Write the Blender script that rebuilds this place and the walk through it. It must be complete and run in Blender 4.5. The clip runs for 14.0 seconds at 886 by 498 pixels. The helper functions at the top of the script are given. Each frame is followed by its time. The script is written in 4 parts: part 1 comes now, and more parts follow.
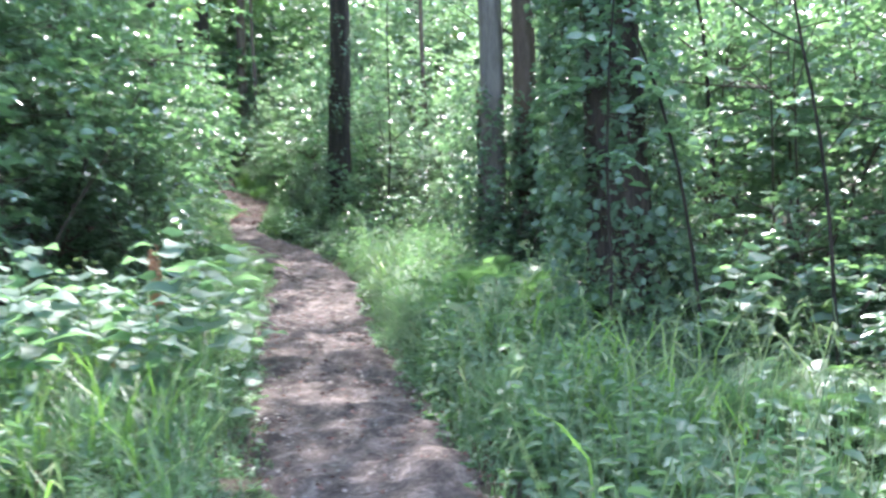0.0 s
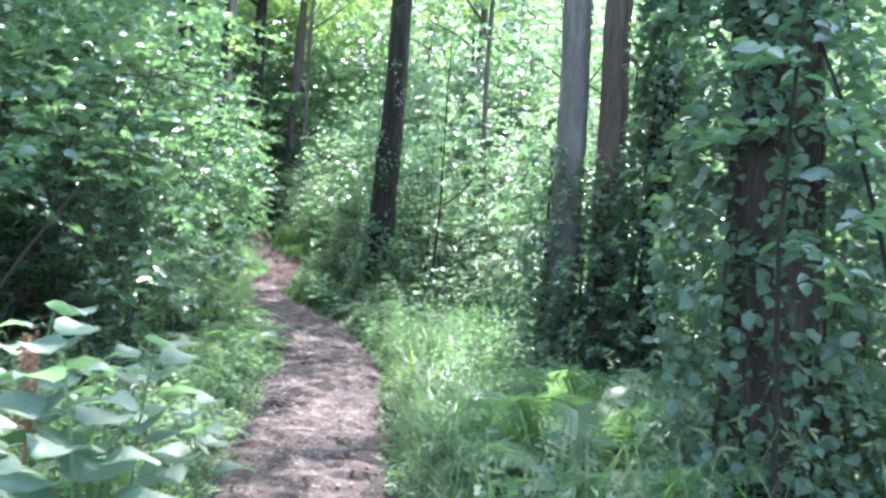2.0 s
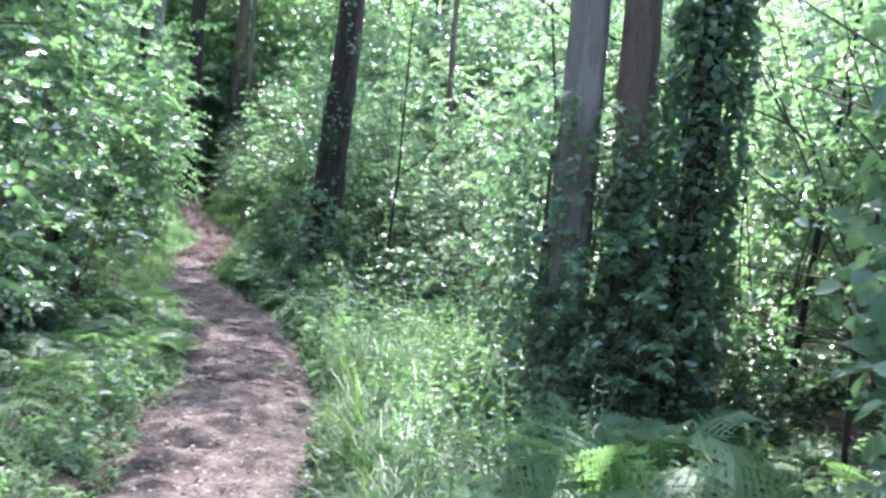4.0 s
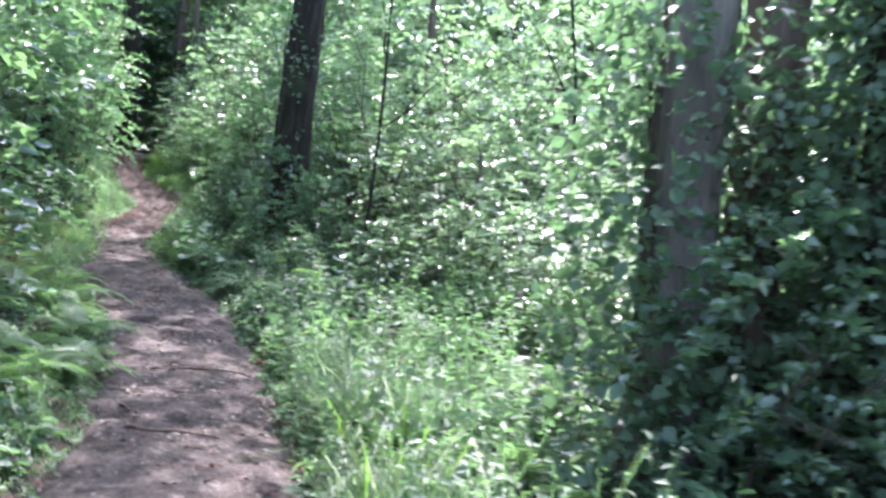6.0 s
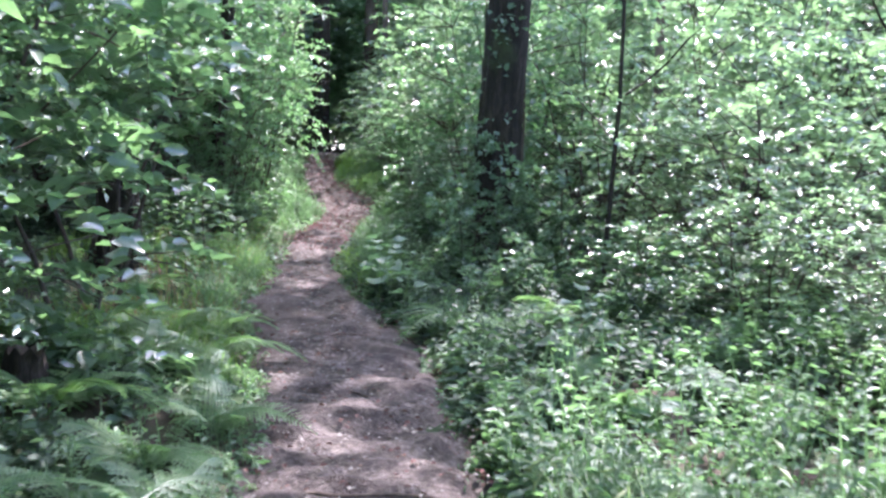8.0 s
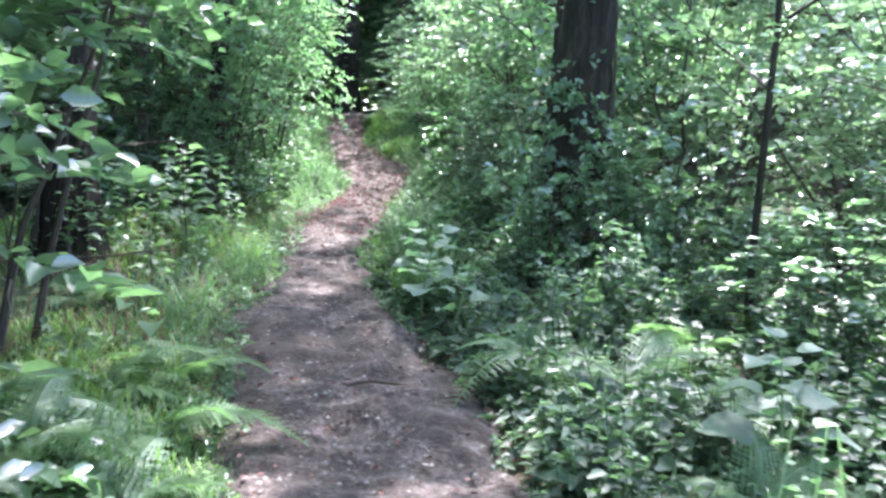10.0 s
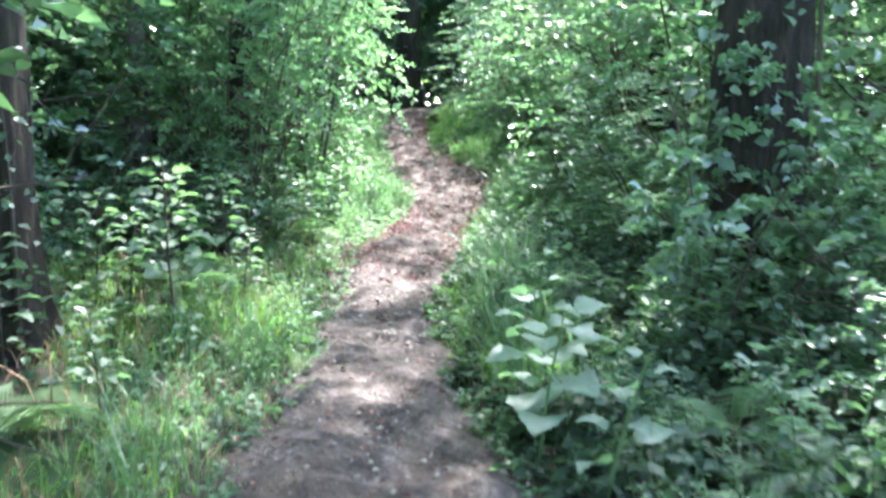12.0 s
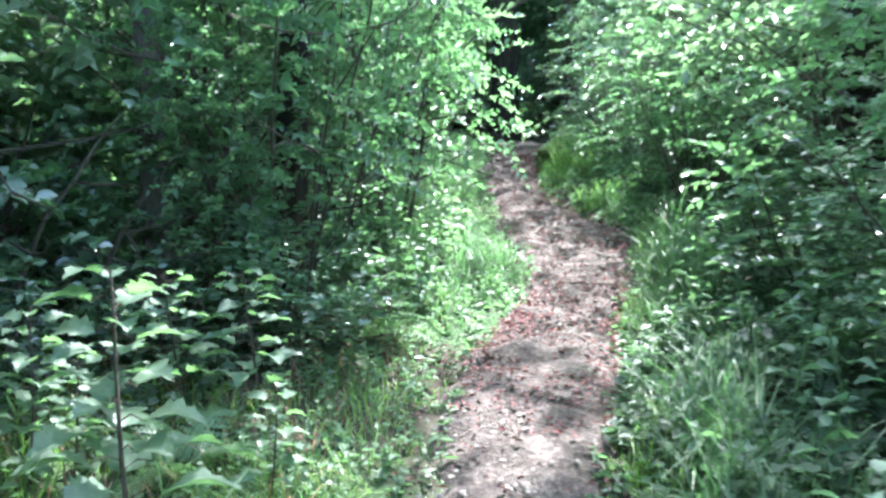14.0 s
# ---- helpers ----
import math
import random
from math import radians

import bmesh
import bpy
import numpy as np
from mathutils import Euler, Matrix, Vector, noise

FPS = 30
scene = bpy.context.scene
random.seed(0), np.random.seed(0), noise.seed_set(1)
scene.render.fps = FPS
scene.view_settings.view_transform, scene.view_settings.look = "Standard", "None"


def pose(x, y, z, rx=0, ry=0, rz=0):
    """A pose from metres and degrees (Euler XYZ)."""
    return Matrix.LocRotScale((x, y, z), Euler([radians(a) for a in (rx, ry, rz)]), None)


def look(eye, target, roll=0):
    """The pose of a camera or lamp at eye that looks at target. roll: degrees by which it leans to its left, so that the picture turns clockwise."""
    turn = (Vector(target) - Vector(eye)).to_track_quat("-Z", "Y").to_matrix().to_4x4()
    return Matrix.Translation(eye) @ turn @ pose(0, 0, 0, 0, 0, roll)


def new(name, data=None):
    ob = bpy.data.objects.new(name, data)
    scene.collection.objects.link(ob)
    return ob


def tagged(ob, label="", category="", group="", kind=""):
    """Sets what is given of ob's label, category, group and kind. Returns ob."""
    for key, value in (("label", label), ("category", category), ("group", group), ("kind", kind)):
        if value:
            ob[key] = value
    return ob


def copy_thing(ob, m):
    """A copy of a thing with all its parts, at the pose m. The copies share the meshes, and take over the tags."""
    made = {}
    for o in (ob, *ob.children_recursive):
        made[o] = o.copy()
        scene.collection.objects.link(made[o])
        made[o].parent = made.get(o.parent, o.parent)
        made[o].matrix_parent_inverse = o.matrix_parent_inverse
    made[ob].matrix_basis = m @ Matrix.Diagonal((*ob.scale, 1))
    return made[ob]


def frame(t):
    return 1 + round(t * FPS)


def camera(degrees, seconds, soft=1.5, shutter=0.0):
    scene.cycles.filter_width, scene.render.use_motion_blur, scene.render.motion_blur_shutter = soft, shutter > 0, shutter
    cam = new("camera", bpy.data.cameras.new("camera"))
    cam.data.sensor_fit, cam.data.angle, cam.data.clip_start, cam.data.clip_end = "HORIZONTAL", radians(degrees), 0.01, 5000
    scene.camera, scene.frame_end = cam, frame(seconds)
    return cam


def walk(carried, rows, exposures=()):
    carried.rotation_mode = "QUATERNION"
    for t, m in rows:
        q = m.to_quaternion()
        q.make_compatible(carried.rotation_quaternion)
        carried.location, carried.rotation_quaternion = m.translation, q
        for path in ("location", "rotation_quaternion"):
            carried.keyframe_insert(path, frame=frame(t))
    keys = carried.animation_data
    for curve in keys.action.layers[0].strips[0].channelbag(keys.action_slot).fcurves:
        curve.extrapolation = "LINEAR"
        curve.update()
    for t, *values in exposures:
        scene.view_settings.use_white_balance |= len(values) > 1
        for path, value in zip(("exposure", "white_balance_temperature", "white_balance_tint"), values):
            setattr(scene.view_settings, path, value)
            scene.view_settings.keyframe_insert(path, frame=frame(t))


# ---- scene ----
cam = camera(50.0, 14.0, soft=2.6, shutter=0.4)
# seconds, eye x, y, z, yaw to the left, pitch, roll
PATH = [
    (0, 0.001, -0.000, 1.481, -0.04, -2.01, -1.32),
    (0.5, -0.091, 0.594, 1.491, -3.58, -2.44, 2.07),
    (1, -0.100, 1.208, 1.519, -2.54, -0.90, -0.76),
    (1.5, -0.096, 1.849, 1.525, 2.02, -0.91, 4.19),
    (2, -0.085, 2.487, 1.607, 2.81, 2.17, 3.85),
    (4.5, -0.395, 5.829, 1.808, -1.51, -0.33, 6.42),
    (5, -0.518, 6.468, 1.812, -3.42, -1.32, 7.09),
    (5.5, -0.622, 7.112, 1.840, -7.16, -1.73, 4.41),
    (6, -0.746, 7.792, 1.905, -3.19, -1.45, 5.52),
    (6.5, -0.853, 8.482, 1.901, 1.79, -3.02, -0.53),
    (7, -0.940, 9.185, 1.955, 4.84, -2.87, 1.18),
    (7.5, -1.064, 9.861, 2.004, 6.01, -3.54, 0.21),
    (8, -1.178, 10.516, 2.044, 8.83, -3.13, 2.30),
    (10.5, -1.984, 13.638, 2.119, 11.15, -5.66, 1.79),
    (11, -2.167, 14.251, 2.147, 11.34, -5.06, 1.27),
    (11.5, -2.375, 14.879, 2.169, 12.84, -7.09, 1.78),
    (12, -2.543, 15.516, 2.224, 14.67, -5.96, 0.21),
    (12.5, -2.753, 16.140, 2.268, 16.98, -2.91, 1.15),
    (13, -2.976, 16.726, 2.309, 17.80, -3.03, -1.28),
    (13.5, -3.205, 17.282, 2.347, 19.37, -2.74, 0.08),
    (14, -3.449, 17.798, 2.405, 19.94, -4.19, -0.62),
]


def heading(x, y, z, yaw, pitch, roll):
    a, b = radians(yaw), radians(pitch)
    way = Vector((-math.sin(a) * math.cos(b), math.cos(a) * math.cos(b), math.sin(b)))
    return look((x, y, z), Vector((x, y, z)) + 2 * way, roll)


walk(cam, [(t, heading(*p)) for t, *p in PATH],
     exposures=[(0, 3.6, 5950, 20), (2.2, 3.7, 5820, 21), (5, 3.45, 5850, 26), (6.2, 3.5, 5850, 28), (7, 3.25, 5850, 27), (8, 3.5, 5800, 31), (10.5, 4.05, 5780, 20), (12, 4.3, 5800, 14), (14, 4.2, 5600, 12)])

# ---------------------------------------------------------------- light
SUN_ELEVATION, SUN_AZIMUTH = 60.0, 8.0      # azimuth: clockwise from +y, where the sun stands
world = bpy.data.worlds.new("world")
scene.world = world
world.use_nodes = True
wn = world.node_tree
wn.nodes.clear()
sky = wn.nodes.new("ShaderNodeTexSky")
sky.sky_type = "NISHITA"
sky.sun_disc = False
sky.sun_elevation = radians(SUN_ELEVATION)
sky.sun_rotation = radians(SUN_AZIMUTH)
sky.dust_density = 2.0
wbg = wn.nodes.new("ShaderNodeBackground")
wbg.inputs["Strength"].default_value = 0.15
wout = wn.nodes.new("ShaderNodeOutputWorld")
wn.links.new(sky.outputs[0], wbg.inputs[0])
wn.links.new(wbg.outputs[0], wout.inputs[0])

sun = new("sun", bpy.data.lights.new("sun", "SUN"))
sun.data.energy = 2.6
sun.data.angle = radians(0.6)
sun.data.color = (1.0, 0.95, 0.86)
saz, sel = radians(SUN_AZIMUTH), radians(SUN_ELEVATION)
sun_from = Vector((math.sin(saz) * math.cos(sel), math.cos(saz) * math.cos(sel), math.sin(sel)))
sun.matrix_world = look(sun_from * 60, (0, 0, 0))

# ---------------------------------------------------------------- materials


def material(name):
    m = bpy.data.materials.new(name)
    m.use_nodes = True
    nt = m.node_tree
    nt.nodes.clear()
    return m, nt


def node(nt, kind, **values):
    n = nt.nodes.new(kind)
    for key, v in values.items():
        n.inputs[key.replace("_", " ")].default_value = v
    return n


def ramp(nt, source, stops):
    r = nt.nodes.new("ShaderNodeValToRGB")
    e = r.color_ramp.elements
    e[0].position, e[0].color = stops[0][0], (*stops[0][1], 1)
    e[1].position, e[1].color = stops[-1][0], (*stops[-1][1], 1)
    for p, c in stops[1:-1]:
        e.new(p).color = (*c, 1)
    nt.links.new(source, r.inputs[0])
    return r


def leaf_material(name, dark, mid, light, through_col, rough=0.38, glow=0.42, spec=0.5):
    """A thin leaf: a glossy skin, and light that comes through from behind."""
    m, nt = material(name)
    dark, mid, light = ((r * 1.22 + 0.004, g, bl * 1.25 + 0.004) for r, g, bl in (dark, mid, light))
    through_col = (through_col[0], through_col[1], through_col[2] * 1.25)
    geo = nt.nodes.new("ShaderNodeNewGeometry")
    info = nt.nodes.new("ShaderNodeObjectInfo")
    add = nt.nodes.new("ShaderNodeMath")
    add.operation = "MULTIPLY_ADD"
    add.inputs[1].default_value = 0.25
    half = nt.nodes.new("ShaderNodeMath")
    half.operation = "MULTIPLY"
    half.inputs[1].default_value = 0.75
    nt.links.new(geo.outputs["Random Per Island"], half.inputs[0])
    nt.links.new(info.outputs["Random"], add.inputs[0])
    nt.links.new(half.outputs[0], add.inputs[2])
    col = ramp(nt, add.outputs[0], [(0.0, dark), (0.5, mid), (0.93, light), (1.0, tuple(0.5 * a + 0.5 * b for a, b in zip(light, (0.24, 0.2, 0.05))))])
    tex = nt.nodes.new("ShaderNodeTexCoord")
    n1 = node(nt, "ShaderNodeTexNoise", Scale=45.0, Detail=3.0)
    nt.links.new(tex.outputs["Object"], n1.inputs["Vector"])
    mix = nt.nodes.new("ShaderNodeMix")
    mix.data_type, mix.blend_type = "RGBA", "MULTIPLY"
    mix.inputs[0].default_value = 0.5
    tone = ramp(nt, n1.outputs["Fac"], [(0.3, (0.6, 0.65, 0.55)), (0.7, (1.15, 1.1, 1.1))])
    nt.links.new(col.outputs[0], mix.inputs[6])
    nt.links.new(tone.outputs[0], mix.inputs[7])
    bump = node(nt, "ShaderNodeBump", Strength=0.25, Distance=0.004)
    nt.links.new(n1.outputs["Fac"], bump.inputs["Height"])
    skin = node(nt, "ShaderNodeBsdfPrincipled", Roughness=rough)
    skin.inputs["Specular IOR Level"].default_value = spec
    if spec > 0.85:
        skin.inputs["Coat Weight"].default_value = 0.6
        skin.inputs["Coat Roughness"].default_value = 0.22
    nt.links.new(mix.outputs[2], skin.inputs["Base Color"])
    nt.links.new(bump.outputs[0], skin.inputs["Normal"])
    back = nt.nodes.new("ShaderNodeBsdfTranslucent")
    mix2 = nt.nodes.new("ShaderNodeMix")
    mix2.data_type, mix2.blend_type = "RGBA", "MULTIPLY"
    mix2.inputs[0].default_value = 0.5
    mix2.inputs[6].default_value = (*through_col, 1)
    nt.links.new(tone.outputs[0], mix2.inputs[7])
    nt.links.new(mix2.outputs[2], back.inputs["Color"])
    blend = nt.nodes.new("ShaderNodeMixShader")
    blend.inputs[0].default_value = glow
    nt.links.new(skin.outputs[0], blend.inputs[1])
    nt.links.new(back.outputs[0], blend.inputs[2])
    out = nt.nodes.new("ShaderNodeOutputMaterial")
    nt.links.new(blend.outputs[0], out.inputs[0])
    return m


def rough_material(name, stops, scale, fine, bump_height, rough=0.9, stretch=(1, 1, 1), moss=None):
    """Bark, soil or stone: colour from two scales of noise, with relief."""
    m, nt = material(name)
    tex = nt.nodes.new("ShaderNodeTexCoord")
    mapping = nt.nodes.new("ShaderNodeMapping")
    mapping.inputs["Scale"].default_value = stretch
    nt.links.new(tex.outputs["Object"], mapping.inputs[0])
    a = node(nt, "ShaderNodeTexNoise", Scale=scale, Detail=6.0, Roughness=0.6)
    b = node(nt, "ShaderNodeTexNoise", Scale=fine, Detail=5.0, Roughness=0.7)
    for n in (a, b):
        nt.links.new(mapping.outputs[0], n.inputs["Vector"])
    both = nt.nodes.new("ShaderNodeMath")
    both.operation = "MULTIPLY_ADD"
    both.inputs[1].default_value = 0.55
    part_b = nt.nodes.new("ShaderNodeMath")
    part_b.operation = "MULTIPLY"
    part_b.inputs[1].default_value = 0.45
    nt.links.new(b.outputs["Fac"], part_b.inputs[0])
    nt.links.new(a.outputs["Fac"], both.inputs[0])
    nt.links.new(part_b.outputs[0], both.inputs[2])
    col = ramp(nt, both.outputs[0], stops)
    colour = col.outputs[0]
    if moss:
        c = node(nt, "ShaderNodeTexNoise", Scale=moss[0], Detail=4.0)
        nt.links.new(tex.outputs["Object"], c.inputs["Vector"])
        mask = ramp(nt, c.outputs["Fac"], [(moss[1], (0, 0, 0)), (moss[1] + 0.12, (1, 1, 1))])
        mx = nt.nodes.new("ShaderNodeMix")
        mx.data_type = "RGBA"
        nt.links.new(mask.outputs[0], mx.inputs[0])
        nt.links.new(colour, mx.inputs[6])
        mx.inputs[7].default_value = (*moss[2], 1)
        colour = mx.outputs[2]
    bump = node(nt, "ShaderNodeBump", Strength=0.9, Distance=bump_height)
    nt.links.new(both.outputs[0], bump.inputs["Height"])
    s = node(nt, "ShaderNodeBsdfPrincipled", Roughness=rough)
    s.inputs["Specular IOR Level"].default_value = 0.25
    nt.links.new(colour, s.inputs["Base Color"])
    nt.links.new(bump.outputs[0], s.inputs["Normal"])
    out = nt.nodes.new("ShaderNodeOutputMaterial")
    nt.links.new(s.outputs[0], out.inputs[0])
    return m


HAZEL = leaf_material("hazel leaf", (0.05, 0.11, 0.06), (0.07, 0.145, 0.08), (0.105, 0.19, 0.1), (0.18, 0.36, 0.1), 0.34, 0.38, 1.0)
DARKLEAF = leaf_material("dark shrub leaf", (0.048, 0.105, 0.055), (0.066, 0.138, 0.072), (0.095, 0.175, 0.09), (0.17, 0.34, 0.1), 0.32, 0.4, 1.0)
# lighter copy of the shrub leaf; the colour itself stands in for sunlight
SUNTINTLEAF = leaf_material("sun-lightened leaf", (0.082, 0.152, 0.072), (0.108, 0.19, 0.09), (0.155, 0.24, 0.115), (0.22, 0.39, 0.13), 0.31, 0.38, 1.0)
FINELEAF = leaf_material("fine green leaf", (0.04, 0.1, 0.045), (0.06, 0.132, 0.062), (0.09, 0.172, 0.082), (0.15, 0.33, 0.09), 0.48, 0.42, 0.45)
CANOPY = leaf_material("canopy leaf", (0.06, 0.12, 0.04), (0.08, 0.16, 0.05), (0.11, 0.2, 0.06), (0.26, 0.44, 0.08), 0.4, 0.5)
IVY = leaf_material("ivy leaf", (0.045, 0.098, 0.05), (0.068, 0.135, 0.068), (0.1, 0.175, 0.088), (0.14, 0.28, 0.09), 0.42, 0.34, 0.5)
BRAMBLE = leaf_material("bramble leaf", (0.022, 0.055, 0.026), (0.036, 0.078, 0.036), (0.055, 0.108, 0.048), (0.09, 0.18, 0.06), 0.55, 0.3, 0.3)
GRASS = leaf_material("grass blade", (0.042, 0.1, 0.042), (0.065, 0.135, 0.056), (0.1, 0.18, 0.072), (0.13, 0.29, 0.075), 0.48, 0.42, 0.4)
# bright yellow-green copy of the grass blade, with sunlight in its colour
SUNTINTGRASS = leaf_material("sun-lightened grass blade", (0.055, 0.13, 0.03), (0.09, 0.18, 0.042), (0.15, 0.25, 0.055), (0.2, 0.42, 0.055), 0.48, 0.44, 0.4)
HERB = leaf_material("herb leaf", (0.05, 0.112, 0.058), (0.073, 0.145, 0.075), (0.11, 0.19, 0.097), (0.17, 0.34, 0.09), 0.5, 0.4, 0.4)
FERN = leaf_material("fern leaf", (0.062, 0.145, 0.058), (0.085, 0.18, 0.072), (0.12, 0.225, 0.088), (0.2, 0.39, 0.09), 0.45, 0.42)
PALE = leaf_material("broad pale leaf", (0.075, 0.15, 0.09), (0.105, 0.19, 0.115), (0.14, 0.23, 0.14), (0.2, 0.38, 0.12), 0.52, 0.44, 0.4)
SEEDHEAD = leaf_material("grass seed head", (0.085, 0.15, 0.065), (0.12, 0.19, 0.08), (0.18, 0.24, 0.1), (0.2, 0.33, 0.1), 0.6, 0.35, 0.3)
DRYGRASS = leaf_material("dry grass blade", (0.1, 0.085, 0.035), (0.17, 0.13, 0.06), (0.26, 0.2, 0.1), (0.2, 0.15, 0.06), 0.6, 0.35, 0.3)
LITTER = leaf_material("dry leaf", (0.035, 0.022, 0.014), (0.08, 0.05, 0.032), (0.16, 0.11, 0.07), (0.1, 0.06, 0.03), 0.75, 0.12, 0.15)
BARK_DARK = rough_material("dark furrowed bark", [(0.3, (0.007, 0.006, 0.004)), (0.5, (0.022, 0.017, 0.012)), (0.72, (0.07, 0.054, 0.04))], 13, 48, 0.06, 0.9, (1, 1, 0.16), (2.2, 0.58, (0.045, 0.06, 0.025)))
BARK_GREY = rough_material("grey bark", [(0.3, (0.05, 0.043, 0.037)), (0.5, (0.125, 0.108, 0.094)), (0.72, (0.22, 0.19, 0.168))], 10, 45, 0.022, 0.9, (1, 1, 0.14), (2.0, 0.62, (0.1, 0.11, 0.06)))
BARK_BROWN = rough_material("brown bark", [(0.3, (0.04, 0.029, 0.023)), (0.5, (0.095, 0.07, 0.055)), (0.72, (0.17, 0.13, 0.105))], 10, 45, 0.022, 0.9, (1, 1, 0.14))
BARK_OAK = rough_material("ridged brown bark", [(0.3, (0.012, 0.009, 0.007)), (0.5, (0.045, 0.034, 0.027)), (0.72, (0.12, 0.095, 0.078))], 12, 46, 0.06, 0.9, (1, 1, 0.15), (1.8, 0.58, (0.05, 0.06, 0.03)))
TWIG = rough_material("twig bark", [(0.3, (0.03, 0.025, 0.02)), (0.7, (0.1, 0.08, 0.06))], 20, 90, 0.003)
STALK = rough_material("green stalk", [(0.3, (0.06, 0.11, 0.04)), (0.7, (0.13, 0.2, 0.08))], 20, 90, 0.002, 0.6)
DRYSTALK = rough_material("dry brown stalk", [(0.3, (0.22, 0.1, 0.055)), (0.7, (0.42, 0.22, 0.13))], 20, 90, 0.002, 0.8)
SOIL = rough_material("forest soil", [(0.3, (0.018, 0.014, 0.01)), (0.5, (0.042, 0.033, 0.023)), (0.7, (0.075, 0.06, 0.04))], 3, 30, 0.03, 0.95, (1, 1, 1), (0.9, 0.44, (0.03, 0.055, 0.02)))
# earth tones, spread wider so dark ends paint the shade in small pits
DIRT = rough_material("trodden earth", [(0.3, (0.014, 0.011, 0.01)), (0.43, (0.044, 0.034, 0.03)), (0.53, (0.086, 0.069, 0.061)), (0.66, (0.19, 0.156, 0.14))], 7, 36, 0.08, 0.93, (1, 1, 1), (0.35, 0.58, (0.08, 0.06, 0.048)))
MOSS = rough_material("bright moss", [(0.3, (0.07, 0.12, 0.025)), (0.7, (0.2, 0.28, 0.06))], 12, 70, 0.02)
STONE = rough_material("grey stone", [(0.3, (0.09, 0.08, 0.07)), (0.7, (0.22, 0.2, 0.18))], 25, 120, 0.004)

# ---------------------------------------------------------------- mesh tools


class Shape:
    """Vertices and faces, gathered and then turned into one mesh."""

    def __init__(self):
        self.v, self.f, self.n = [], [], 0

    def add(self, verts, faces):
        verts = np.asarray(verts, float).reshape(-1, 3)
        self.v.append(verts)
        self.f.extend((np.asarray(faces) + self.n).tolist())
        self.n += len(verts)

    def tube(self, points, radii, sides=6, wobble=0.0, rng=None, cap=True):
        pts = np.asarray(points, float)
        radii = np.broadcast_to(np.asarray(radii, float), (len(pts),))
        along = np.gradient(pts, axis=0)
        along /= np.linalg.norm(along, axis=1)[:, None] + 1e-9
        side = np.cross(along, (0.31, 0.87, 0.11))
        side /= np.linalg.norm(side, axis=1)[:, None] + 1e-9
        other = np.cross(along, side)
        a = np.arange(sides) * 2 * np.pi / sides
        ring = np.cos(a)[None, :, None] * side[:, None] + np.sin(a)[None, :, None] * other[:, None]
        r = radii[:, None, None] * (1 + (wobble * rng.standard_normal((len(pts), sides, 1)) if wobble else 0))
        verts = (pts[:, None] + ring * r).reshape(-1, 3)
        faces = []
        for i in range(len(pts) - 1):
            for j in range(sides):
                k = (j + 1) % sides
                faces.append((i * sides + j, i * sides + k, (i + 1) * sides + k, (i + 1) * sides + j))
        self.add(verts, faces)
        if cap:
            top = len(pts) - 1
            self.f.append([self.n - len(verts) + top * sides + j for j in range(sides)])

    def leaves(self, at, way, up, size, width=0.55, fold=0.12, droop=0.12, simple=False):
        """Leaves of six corners: at their stalk's end, along way, facing up."""
        at, way, up = (np.asarray(q, float).reshape(-1, 3) for q in (at, way, up))
        n = len(at)
        size = np.broadcast_to(np.asarray(size, float), (n,))[:, None]
        way = way / (np.linalg.norm(way, axis=1)[:, None] + 1e-9)
        across = np.cross(way, up)
        across /= np.linalg.norm(across, axis=1)[:, None] + 1e-9
        up = np.cross(across, way)
        plan = [(0, 0, 0), (-0.42, 0.28, fold), (-0.4, 0.62, fold), (0, 1, -droop), (0.4, 0.62, fold), (0.42, 0.28, fold)]
        if simple:
            plan = [(0, 0, 0), (-0.42, 0.45, fold), (0, 1, -droop), (0.42, 0.45, fold)]
        verts = np.stack([at + size * (x * width * across + y * way + z * up) for x, y, z in plan], 1)
        base = np.arange(n)[:, None] * len(plan)
        faces = np.concatenate([base + [0, 2, 1], base + [0, 3, 2]] if simple else [base + [0, 3, 2, 1], base + [0, 5, 4, 3]])
        self.add(verts.reshape(-1, 3), faces)

    def mesh(self, name, mat, smooth=False):
        me = bpy.data.meshes.new(name)
        me.from_pydata(np.concatenate(self.v).tolist(), [], self.f)
        me.materials.append(mat)
        if smooth:
            me.polygons.foreach_set("use_smooth", np.ones(len(me.polygons), bool))
        me.update()
        return me


def part(name, shape, mat, parent, label="", smooth=False):
    ob = new(name, shape if isinstance(shape, bpy.types.Mesh) else shape.mesh(name, mat, smooth))
    ob.parent = parent
    return tagged(ob, label)


def thing(name, m, label, category, group="", kind=""):
    ob = new(name)
    ob.empty_display_size = 0.1
    ob.matrix_world = m
    return tagged(ob, label, category, group, kind)


# ---------------------------------------------------------------- lie of the land
CENTRE_Y = [-30, -8, 0, 4.2, 7.3, 9.8, 11.2, 12.9, 15.5, 17.4, 19.4, 21.2, 23.0, 24.5, 25.7, 27.2, 30, 34, 40, 60]
CENTRE_X = [0.6, 0.3, -0.05, -0.36, -0.95, -1.36, -1.6, -1.8, -2.32, -2.93, -3.75, -4.35, -4.6, -4.85, -5.3, -5.9, -6.8, -7.9, -10.8, -26]


def centre(y):
    return np.interp(y, CENTRE_Y, CENTRE_X)


